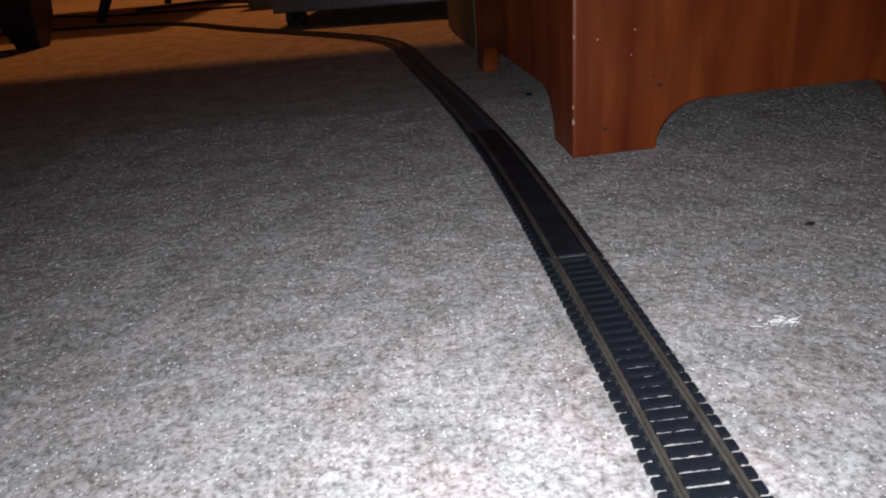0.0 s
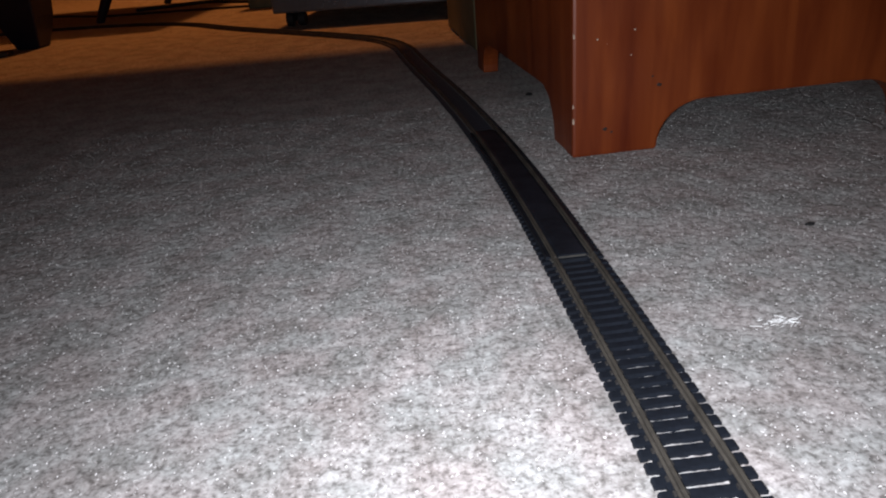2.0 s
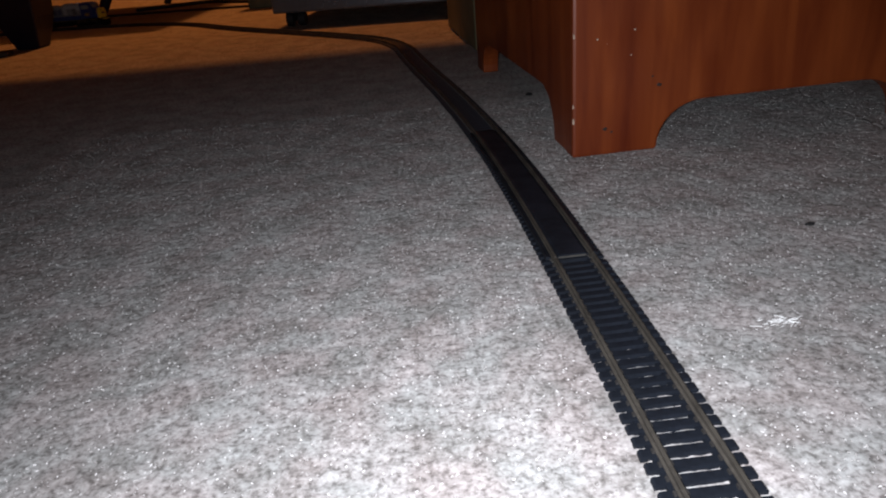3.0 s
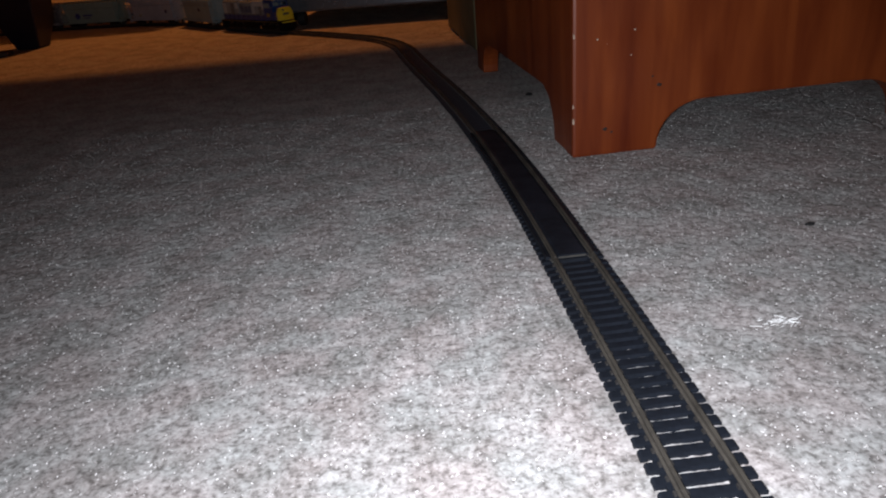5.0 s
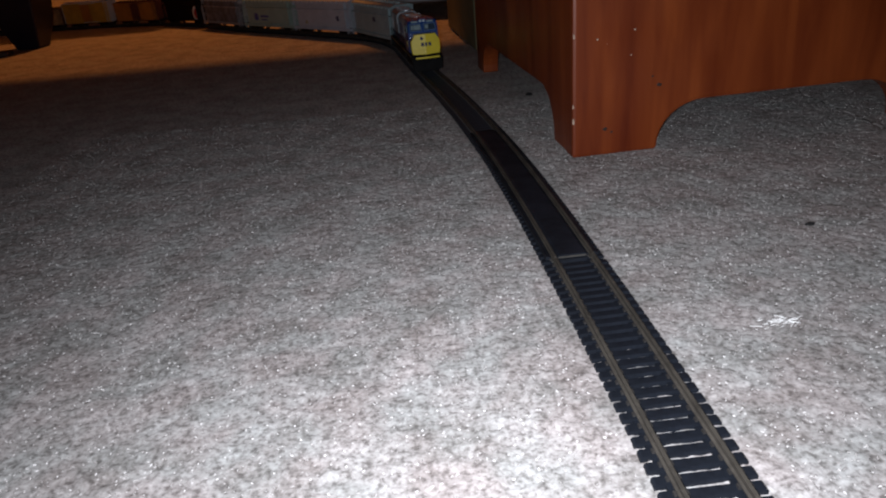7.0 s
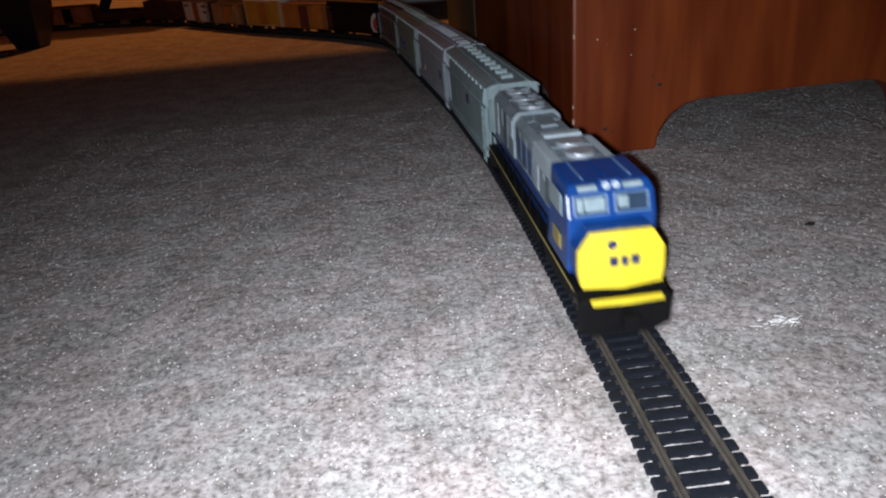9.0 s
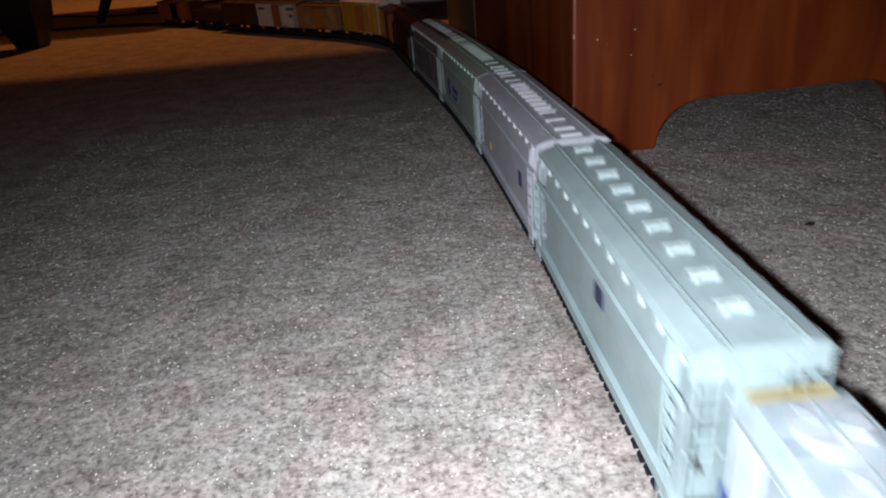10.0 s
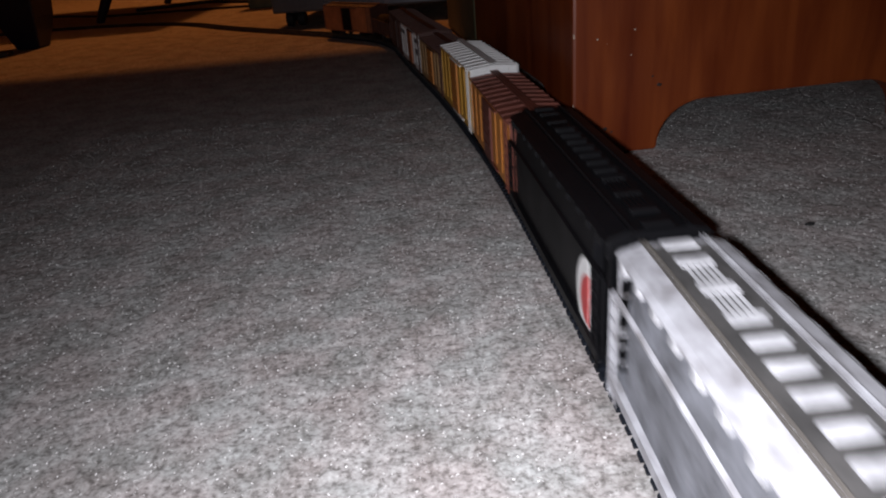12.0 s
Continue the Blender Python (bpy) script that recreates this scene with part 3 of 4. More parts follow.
def hopper(name, paint, text, length, style, decals=(), trim=None, high=0.0495):
    """A covered hopper: closed belly, overhanging roof with hatches, open ends with ladders and braces."""
    trim = trim or paint
    ob = thing(name, (0, 0, 0), text, "hopper car", "train cars")
    h, e = length / 2, 0.013
    W = 0.0176
    T = high
    # Each car's lid tone, paler than its paint; the black car keeps its own.
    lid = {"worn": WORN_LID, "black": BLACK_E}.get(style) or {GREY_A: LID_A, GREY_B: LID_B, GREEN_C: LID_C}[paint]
    S, R = T - 0.0150, W - 0.0022           # height of the side chord, half-width under the eave
    bm = bmesh.new()
    prism(bm, [(-0.012, 0.0095), (0.012, 0.0095), (W - 0.0014, 0.0115), (W - 0.0010, S), (R, T - 0.0036), (-R, T - 0.0036), (-W + 0.0010, S), (-W + 0.0014, 0.0115)], -h + e, h - e)
    # sloping end sheets
    for s in (-1, 1):
        a, b = s * (h - e + 0.0002), s * (h - 0.003)
        v = [bm.verts.new(c) for c in ((-0.013, a, 0.018), (0.013, a, 0.018), (0.013, b, T - 0.006), (-0.013, b, T - 0.006), (-0.013, a, T - 0.005), (0.013, a, T - 0.005))]
        for f in ((0, 1, 2, 3), (2, 5, 4, 3), (0, 3, 4), (1, 5, 2), (0, 4, 5, 1)):
            bm.faces.new([v[i] for i in f])
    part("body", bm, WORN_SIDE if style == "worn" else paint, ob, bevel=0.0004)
    bm = bmesh.new()
    prism(bm, [(-R - 0.0010, T - 0.0035), (R + 0.0010, T - 0.0035), (R + 0.0010, T - 0.0026), (R - 0.0006, T - 0.0015), (0.0092, T), (0.0086, T - 0.0004), (-0.0086, T - 0.0004), (-0.0092, T), (-R + 0.0006, T - 0.0015), (-R - 0.0010, T - 0.0026)], -h, h)
    part("roof", bm, paint, ob, bevel=0.0003)
    for sx in (-1, 1):
        bm = bmesh.new()
        x0, x1 = sorted((sx * (W - 0.0016), sx * (W + 0.0006)))
        box(bm, x0, x1, -h + 0.001, h - 0.001, 0.0082, 0.0118)
        part("side_sill", bm, paint, ob)
        bm = bmesh.new()
        prism(bm, [(sx * (W - 0.0012), S - 0.0010), (sx * (W - 0.0001), S - 0.0004), (sx * (W - 0.0001), S + 0.0006), (sx * (W - 0.0010), S + 0.0014)], -h + 0.001, h - 0.001)
        part("side_chord", bm, paint, ob)
        n = 12
        for i in range(n):
            bm = bmesh.new()
            y = -h + length * (i + 0.5) / n
            p0, p1 = sorted((sx * (R - 0.0002), sx * (R + 0.0014)))
            box(bm, p0, p1, y - 0.0019, y + 0.0019, T - 0.0056, T - 0.0027)
            # The paler lid tone paints in the light these brackets catch.
            part("roof_bracket", bm, lid, ob, bevel=0.0003)
    # walkway edges along the trough
    for sx in (-1, 1):
        bm = bmesh.new()
        x0, x1 = sorted((sx * 0.0078, sx * 0.0094))
        for i in range(int(length / 0.0034)):
            y = -h + 0.0022 + i * 0.0034
            box(bm, x0, x1, y - 0.0011, y + 0.0011, T + 0.0004, T + 0.0008)
        box(bm, x0, x0 + 0.0003, -h, h, T + 0.0001, T + 0.0009)
        box(bm, x1 - 0.0003, x1, -h, h, T + 0.0001, T + 0.0009)
        part("running_board", bm, GRATE if style == "worn" and sx > 0 else trim, ob)
    if style == "worn":
        bm = bmesh.new()
        box(bm, -0.0078, 0.0078, -h + 0.004, h - 0.004, T - 0.0005, T + 0.0002)
        part("roof_trough", bm, TROUGH, ob, "dark dirty roof trough")
    
    if style == "round":
        # small hatches: a lid across the roof with a hinge block at each end and a latch bar
        n = 9
        for i in range(n):
            y = -h + 0.010 + (length - 0.026) * i / (n - 1)
            bm = bmesh.new()
            box(bm, -0.0036, 0.0036, y - 0.0010, y + 0.0010, T - 0.0005, T + 0.0011)
            hatch = part("hatch", bm, lid, ob, bevel=0.0003)
            for sx in (-1, 1):
                bm = bmesh.new()
                x0, x1 = sorted((sx * 0.0018, sx * 0.0036))
                box(bm, x0, x1, y - 0.0022, y + 0.0022, T - 0.0004, T + 0.0015)
                part("hinge", bm, lid, hatch, bevel=0.0003)
            bm = bmesh.new()
            bar(bm, (-0.0040, y, T + 0.0018), (0.0040, y, T + 0.0018), 0.0003)
            part("latch", bm, lid, hatch)
    else:
        # a long hatch of eight lids, two pads beyond each end, and ribbed covers between the pads
        for k in range(8):
            y = (k - 3.5) * 0.0095
            bm = bmesh.new()
            box(bm, -0.0042, 0.0042, y - 0.0018, y + 0.0018, T - 0.0003, T + 0.0012)
            hatch = part("hatch", bm, lid, ob, bevel=0.0004)
            bm = bmesh.new()
            box(bm, -0.0047, 0.0047, y - 0.0005, y + 0.0005, T + 0.0013, T + 0.0017)
            part("latch", bm, lid, hatch)
        for s in (-1, 1):
            for y in (s * 0.0478, s * 0.0628, s * 0.0735):
                bm = bmesh.new()
                box(bm, -0.0046, 0.0046, y - 0.0021, y + 0.0021, T - 0.0003, T + 0.0012)
                part("pad", bm, lid, ob, bevel=0.0004)
            for a, b in ((0.0356, 0.0449), (0.0507, 0.0599)):
                for k in range(5):
                    bm = bmesh.new()
                    y0, y1 = sorted((s * a, s * b))
                    x = (k - 2) * 0.0016
                    box(bm, x - 0.00035, x + 0.00035, y0, y1, T - 0.0003, T + 0.0008)
                    part("cover_rib", bm, lid, ob)
    # ends
    for s in (-1, 1):
        bm = bmesh.new()
        y0, y1 = sorted((s * (h - e), s * h))
        box(bm, -W, W, y0, y1, 0.0085, 0.0105)
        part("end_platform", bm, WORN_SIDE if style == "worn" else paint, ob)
        bm = bmesh.new()
        y0, y1 = sorted((s * (h - 0.0020), s * (h - 0.0008)))
        prism(bm, [(-R - 0.0004, T - 0.0090), (R + 0.0004, T - 0.0090), (R + 0.0006, T - 0.0050), (R, T - 0.0037), (-R, T - 0.0037), (-R - 0.0006, T - 0.0050)], y0, y1)
        part("end_fascia", bm, trim, ob, bevel=0.0003)
        bm = bmesh.new()
        box(bm, -0.0052, 0.0052, y0, y1, 0.0126, T - 0.0092)
        part("end_sheet", bm, paint, ob, bevel=0.0002)
        bm = bmesh.new()
        y = s * (h - 0.0002)
        for x in (-W + 0.0010, -0.0058, 0.0058, W - 0.0010):
            bar(bm, (x, y, 0.0125), (x, y, S if abs(x) > 0.01 else T - 0.004), 0.0006)
        bar(bm, (-0.0058, y, 0.0125), (0.0058, y - s * 0.009, T - 0.012), 0.0005)
        bar(bm, (0.0058, y, 0.0125), (-0.0058, y - s * 0.009, T - 0.012), 0.0005)
        bar(bm, (-W, y, 0.024), (W, y, 0.024), 0.0004)
        part("end_frame", bm, trim, ob)
        for sx in (-1, 1):
            bm = bmesh.new()
            ladder(bm, sx * 0.0118, s * (h + 0.0004), 0.0045, T - 0.002, 0.006, 8)
            part("ladder", bm, trim, ob)
            bm = bmesh.new()
            ladder(bm, sx * (W + 0.0004), s * (h - 0.005), 0.0045, S + 0.001, 0.006, 7, "y")
            part("ladder", bm, trim, ob)
    # outlets
    for y in (-length * 0.2, 0, length * 0.2):
        bm = bmesh.new()
        v = [bm.verts.new(c) for c in ((-0.011, y - 0.014, 0.0096), (0.011, y - 0.014, 0.0096), (0.011, y + 0.014, 0.0096), (-0.011, y + 0.014, 0.0096),
                                       (-0.005, y - 0.004, 0.0055), (0.005, y - 0.004, 0.0055), (0.005, y + 0.004, 0.0055), (-0.005, y + 0.004, 0.0055))]
        for f in ((0, 1, 2, 3), (7, 6, 5, 4), (0, 4, 5, 1), (1, 5, 6, 2), (2, 6, 7, 3), (3, 7, 4, 0)):
            bm.faces.new([v[i] for i in f])
        part("outlet", bm, BLACK, ob)
    for dm, nm, dlabel, shapes in decals:
        for sx in (-1, 1):
            for (yc, zc, w, hh, rnd) in shapes:
                bm = bmesh.new()
                x = sx * (W - 0.0010)
                if rnd:
                    cyl(bm, (x, -sx * yc * -1, zc), w / 2, 0.0006, "x", 24)
                else:
                    box(bm, x - 0.0003, x + 0.0003, yc - w / 2, yc + w / 2, zc - hh / 2, zc + hh / 2)
                part(nm, bm, dm, ob, dlabel)
    truck(ob, h - 0.024)
    truck(ob, -h + 0.024)
    couplers(ob, h)
    return ob


def boxcar(name, side, roof_m, end_m, door_m, text, length, high=0.046, ribs=11, width=0.0165, extras=()):
    """A boxcar: ribbed roof and ends, sliding door on rails, ladders, roof walk."""
    ob = thing(name, (0, 0, 0), text, "boxcar", "train cars")
    h, W, T = length / 2, width, high
    bm = bmesh.new()
    box(bm, -W, W, -h, h, 0.0085, T - 0.002)
    part("body", bm, side, ob, bevel=0.0005)
    for s in (-1, 1):
        y0, y1 = sorted((s * h, s * (h + 0.0012)))
        for i in range(6):
            z = 0.0145 + (T - 0.019) * i / 5
            bm = bmesh.new()
            box(bm, -W + 0.0015, W - 0.0015, y0, y1, z - 0.0012, z + 0.0012)
            part("end_rib", bm, end_m, ob)
        bm = bmesh.new()
        y0, y1 = sorted((s * (h - 0.0001), s * (h + 0.0006)))
        box(bm, -W + 0.0002, W - 0.0002, y0, y1, 0.0088, T - 0.0022)
        part("end_wall", bm, end_m, ob)
        bm = bmesh.new()
        ladder(bm, -s * 0.0125, s * (h + 0.0018), 0.008, T - 0.001, 0.006, 7)
        part("ladder", bm, end_m, ob)
    bm = bmesh.new()
    prism(bm, [(-W - 0.0006, T - 0.0021), (W + 0.0006, T - 0.0021), (W + 0.0006, T - 0.0012), (0, T + 0.0006), (-W - 0.0006, T - 0.0012)], -h - 0.001, h + 0.001)
    for i in range(ribs):
        y = -h + 0.004 + (length - 0.008) * i / (ribs - 1)
        prism(bm, [(-W - 0.0008, T - 0.0014), (W + 0.0008, T - 0.0014), (W + 0.0008, T - 0.0005), (0, T + 0.0013), (-W - 0.0008, T - 0.0005)], y - 0.0008, y + 0.0008)
    part("roof", bm, roof_m, ob)
    bm = bmesh.new()
    for k in (-1, 0, 1):
        box(bm, k * 0.0019 - 0.0008, k * 0.0019 + 0.0008, -h - 0.003, h + 0.003, T + 0.0015, T + 0.0021)
    part("roof_walk", bm, roof_m, ob)
    for sx in (-1, 1):
        bm = bmesh.new()
        x0, x1 = sorted((sx * W, sx * (W + 0.0012)))
        box(bm, x0, x1, -0.0115, 0.0115, 0.0110, T - 0.0045)
        for z in (0.019, 0.025, 0.031, 0.037):
            q0, q1 = sorted((sx * (W + 0.001), sx * (W + 0.0017)))
            box(bm, q0, q1, -0.0105, 0.0105, z - 0.0005, z + 0.0005)
        part("door", bm, door_m, ob)
        for z in (T - 0.0043, 0.0098):
            bm = bmesh.new()
            box(bm, x0, x1, -0.0115, 0.028, z, z + 0.0009)
            part("door_track", bm, end_m, ob)
        for i in range(8):
            y = -h + 0.004 + (length - 0.008) * i / 7
            if abs(y) > 0.014:
                bm = bmesh.new()
                q0, q1 = sorted((sx * W, sx * (W + 0.0005)))
                box(bm, q0, q1, y - 0.0004, y + 0.0004, 0.0135, T - 0.0045)
                part("side_rib", bm, side, ob)
        bm = bmesh.new()
        ladder(bm, sx * (W + 0.0009), h - 0.005, 0.008, T - 0.001, 0.006, 7, "y")
        part("ladder", bm, end_m, ob)
    for dm, nm, dlabel, shapes in extras:
        for sx in (-1, 1):
            for yc, zc, w, hh in shapes:
                bm = bmesh.new()
                x = sx * (W + 0.0004)
                box(bm, x - 0.0004, x + 0.0004, yc - w / 2, yc + w / 2, zc - hh / 2, zc + hh / 2)
                part(nm, bm, dm, ob, dlabel)
    bm = bmesh.new()
    box(bm, -0.004, 0.004, -h + 0.002, h - 0.002, 0.006, 0.0086)
    part("centre_sill", bm, BLACK, ob)
    truck(ob, h - 0.022)
    truck(ob, -h + 0.022)
    couplers(ob, h)
    return ob


def low_car(name, text, length):
    """A low dark gondola with a lumpy load."""
    ob = thing(name, (0, 0, 0), text, "gondola car", "train cars")
    h, W = length / 2, 0.0160
    bm = bmesh.new()
    box(bm, -W, W, -h, h, 0.0115, 0.0135)
    box(bm, -W, -W + 0.0012, -h, h, 0.0135, 0.030)
    box(bm, W - 0.0012, W, -h, h, 0.0135, 0.030)
    box(bm, -W + 0.0012, W - 0.0012, -h, -h + 0.0012, 0.0135, 0.030)
    box(bm, -W + 0.0012, W - 0.0012, h - 0.0012, h, 0.0135, 0.030)
    part("body", bm, UMBER, ob)
    for sx in (-1, 1):
        for i in range(9):
            bm = bmesh.new()
            y = -h + 0.006 + (length - 0.012) * i / 8
            x0, x1 = sorted((sx * W, sx * (W + 0.0008)))
            box(bm, x0, x1, y - 0.0007, y + 0.0007, 0.0125, 0.0295)
            part("side_rib", bm, UMBER, ob)
    bm = bmesh.new()
    bmesh.ops.create_grid(bm, x_segments=10, y_segments=40, size=1.0)
    for v in bm.verts:
        x, y = v.co.x, v.co.y
        v.co = Vector((x * (W - 0.0015), y * (h - 0.0015), 0.026 + 0.009 * (1 - x * x) * (1 - y ** 8) + 0.002 * noise.noise(Vector((x * 4, y * 16, 3)))))
    part("load", bm, BLACK, ob, "dark lumpy load")
    truck(ob, h - 0.022)
    truck(ob, -h + 0.022)
    couplers(ob, h)
    return ob


def locomotive(length=0.202):
    ob = thing("locomotive", (0, 0, 0), "blue, grey and yellow model diesel locomotive", "locomotive", "train cars")
    h = length / 2

    def Y(d):
        return h - d           # d metres back from the front pilot
    # frame, pilots, steps
    bm = bmesh.new()
    box(bm, -0.0165, 0.0165, Y(length - 0.004), Y(0.006), 0.0135, 0.0165)
    part("underframe", bm, BLACK, ob)
    for d0, d1 in ((0.0, 0.005), (length - 0.005, length)):
        bm = bmesh.new()
        y0, y1 = sorted((Y(d0), Y(d1)))
        prism(bm, [(-0.0165, 0.0155), (0.0165, 0.0155), (0.0165, 0.003), (0.011, 0.0005), (-0.011, 0.0005), (-0.0165, 0.003)], y0, y1)
        part("pilot", bm, BLACK, ob, bevel=0.0005)
    bm = bmesh.new()
    prism(bm, [(-0.0130, Y(-0.0014)), (0.0, Y(-0.0024)), (0.0130, Y(-0.0014)), (0.0130, Y(-0.0001)), (-0.0130, Y(-0.0001))], 0.0142, 0.0160, "z")
    part("anticlimber", bm, YELLOW, ob, "yellow front step plate", bevel=0.0003)
    for sx in (-1, 1):
        bm = bmesh.new()
        x0, x1 = sorted((sx * 0.0165, sx * 0.0169))
        box(bm, x0, x1, Y(length - 0.006), Y(0.010), 0.0155, 0.0160)
        part("sill_stripe", bm, GOLD, ob, "thin gold sill stripe")
        bm = bmesh.new()
        x0, x1 = sorted((sx * 0.0095, sx * 0.0150))
        box(bm, x0, x1, Y(length * 0.60), Y(length * 0.38), 0.004, 0.0134)
        part("fuel_tank", bm, BLACK, ob, bevel=0.001)
        bm = bmesh.new()
        x = sx * 0.0160
        for i in range(9):
            y = Y(0.050 + i * 0.017)
            bar(bm, (x, y, 0.0165), (x, y, 0.0275), 0.0003)
        bar(bm, (x, Y(0.050), 0.0275), (x, Y(0.186), 0.0275), 0.0003)
        part("handrail", bm, BLACK, ob)
    # nose: faceted yellow face on a short blue block
    prof = [(-0.0150, 0.0180), (0.0150, 0.0180), (0.0160, 0.0235), (0.0160, 0.0315), (0.0115, 0.0385), (-0.0115, 0.0385), (-0.0160, 0.0315), (-0.0160, 0.0235)]

    def lean(x, z):
        return Y(0.0035 + 0.06 * (z - 0.018) + 0.10 * abs(x))
    bm = bmesh.new()
    back = [bm.verts.new((x, Y(0.0085), z)) for x, z in prof]
    front = [bm.verts.new((x * 0.97, lean(x, z), z)) for x, z in prof]
    c0, c1 = bm.verts.new((0, lean(0, 0.0174), 0.0174)), bm.verts.new((0, lean(0, 0.0385), 0.0388))
    ctop = bm.verts.new((0, Y(0.0085), 0.0388))
    bm.faces.new((front[0], c0, c1, front[5], front[6], front[7]))
    bm.faces.new((c0, front[1], front[2], front[3], front[4], c1))
    bm.faces.new((c1, front[4], back[4], ctop))
    bm.faces.new((front[5], c1, ctop, back[5]))
    for i, j in ((1, 2), (2, 3), (3, 4), (5, 6), (6, 7), (7, 0)):
        bm.faces.new((front[i], back[i], back[j], front[j]))
    bm.faces.new((*back[:5], ctop, *back[5:]))
    bm.faces.new((front[0], back[0], back[1], front[1], c0))
    nose = part("nose", bm, YELLOW, ob, "bright yellow faceted nose", bevel=0.0005)
    bm = bmesh.new()
    prism(bm, [(x * 0.985, z if z > 0.019 else 0.0186) for x, z in prof], Y(0.018), Y(0.0086))
    part("nose_block", bm, BLUE, ob, bevel=0.0004)
    bm = bmesh.new()
    cyl(bm, (0.0042, lean(0.0042, 0.0345) + 0.0002, 0.0345), 0.0017, 0.0012, "y", 14)
    part("headlight", bm, INK, nose, "small dark round lamp")
    for x, w in ((0.0036, 0.0036), (-0.0002, 0.0030), (-0.0042, 0.0036)):
        bm = bmesh.new()
        y = lean(x, 0.0285) + 0.0003
        box(bm, x - w * 0.40, x + w * 0.40, y - 0.0008, y + 0.0004, 0.0264 if x else 0.0272, 0.0300)
        part("marking", bm, INK, nose, "dark navy marking bars")
    # cab
    bm = bmesh.new()
    prism(bm, [(Y(0.0176), 0.0185), (Y(0.0176), 0.0400), (Y(0.0205), 0.0480), (Y(0.0230), 0.0512), (Y(0.0485), 0.0520), (Y(0.0485), 0.0185)], -0.0165, 0.0165, "x")
    for v in bm.verts:
        if v.co.z > 0.05:
            v.co.x *= 0.90
    cab = part("cab", bm, BLUE, ob, "deep blue cab", bevel=0.0010)
    def slope(z):
        return Y(0.0176 + (z - 0.0400) * 0.0029 / 0.008)

    def pane(name, x0, x1, z0, z1, proud, deep, material, holder, text):
        """A plate on the sloping cab front."""
        bm = bmesh.new()
        pts = [(x0, z0), (x1, z0), (x1, z1), (x0, z1)]
        A = [bm.verts.new((x, slope(z) + proud, z)) for x, z in pts]
        B = [bm.verts.new((x, slope(z) - deep, z)) for x, z in pts]
        bm.faces.new(A), bm.faces.new(B[::-1])
        for i in range(4):
            bm.faces.new((A[i], B[i], B[(i + 1) % 4], A[(i + 1) % 4]))
        return part(name, bm, material, holder, text, bevel=0.00015)
    for x0, x1 in ((0.0012, 0.0140), (-0.0140, -0.0012)):
        for a, b, c, d in ((x0, x1, 0.0406, 0.0412), (x0, x1, 0.0472, 0.0478), (x0, x0 + 0.0006, 0.0412, 0.0472), (x1 - 0.0006, x1, 0.0412, 0.0472)):
            pane("window_frame", a, b, c, d, 0.0005, 0.0004, FRAME, cab, "pale blue window frame")
        pane("windshield", x0 + 0.0006, x1 - 0.0006, 0.0412, 0.0472, 0.0001, 0.0003, DARKGLASS, cab, "dark glossy windshield")
    # Paler panels set slightly proud of the dark windshields.
    pane("pale_pane", 0.0024, 0.0098, 0.0420, 0.0466, 0.0003, 0.0001, GLASSY, cab, "pale panel on the windshield")
    pane("pale_pane", 0.0104, 0.0126, 0.0420, 0.0466, 0.0003, 0.0001, GLASSY, cab, "pale panel on the windshield")
    pane("pale_pane", -0.0064, -0.0026, 0.0424, 0.0464, 0.0003, 0.0001, GLASSY, cab, "pale panel on the windshield")
    for sx in (-1, 1):
        bm = bmesh.new()
        x = sx * 0.0165
        box(bm, x - 0.0003, x + 0.0003, Y(0.0435), Y(0.0265), 0.0385, 0.0465)
        part("side_window", bm, GLASSY, cab, bevel=0.0002)
        bm = bmesh.new()
        box(bm, x - 0.0003, x + 0.0003, Y(0.0385), Y(0.0285), 0.024, 0.030)
        part("side_marking", bm, GOLD, cab, "dull gold marking bars")
    for x0, x1 in ((-0.0120, -0.0048), (0.0048, 0.0120)):
        bm = bmesh.new()
        box(bm, x0, x1, Y(0.0240), Y(0.0207), 0.0488, 0.0508)
        part("number_board", bm, GLASSY, cab, "pale blue board", bevel=0.0003)
    bm = bmesh.new()
    box(bm, -0.0040, 0.0040, Y(0.0245), Y(0.0205), 0.0488, 0.0528)
    part("headlight_box", bm, BLUE, cab, bevel=0.0004)
    for x in (-0.0018, 0.0018):
        bm = bmesh.new()
        cyl(bm, (x, Y(0.0203), 0.0508), 0.0014, 0.0010, "y", 14)
        part("headlight_lens", bm, PALE, cab)
    for x in (-0.009, 0.0, 0.009):
        bm = bmesh.new()
        box(bm, x - 0.0004, x + 0.0004, Y(0.0475), Y(0.0265), 0.0516, 0.0524)
        part("roof_seam", bm, FRAME if x else BLUE, cab)
    # hood in three stretches
    for (d0, d1, w, z1, m, nm) in ((0.0490, 0.0935, 0.0118, 0.0503, SILVER, "front_hood"), (0.0940, 0.1370, 0.0114, 0.0485, SILVER, "mid_hood"), (0.1375, 0.1930, 0.0125, 0.0500, SILVER, "radiator_hood")):
        bm = bmesh.new()
        prism(bm, [(-w, 0.0255), (w, 0.0255), (w, z1 - 0.003), (w - 0.003, z1), (-w + 0.003, z1), (-w, z1 - 0.003)], Y(d1), Y(d0))
        hood = part(nm, bm, m, ob, bevel=0.0004)
        n = 4 if nm != "mid_hood" else 3
        for sx in (-1, 1):
            for i in range(n):
                a, b = d0 + (d1 - d0) * (i + 0.08) / n, d0 + (d1 - d0) * (i + 0.92) / n
                bm = bmesh.new()
                x = sx * w
                box(bm, x - 0.0004, x + 0.0004, Y(b), Y(a), 0.0275 if i % 2 else 0.036, z1 - 0.0045)
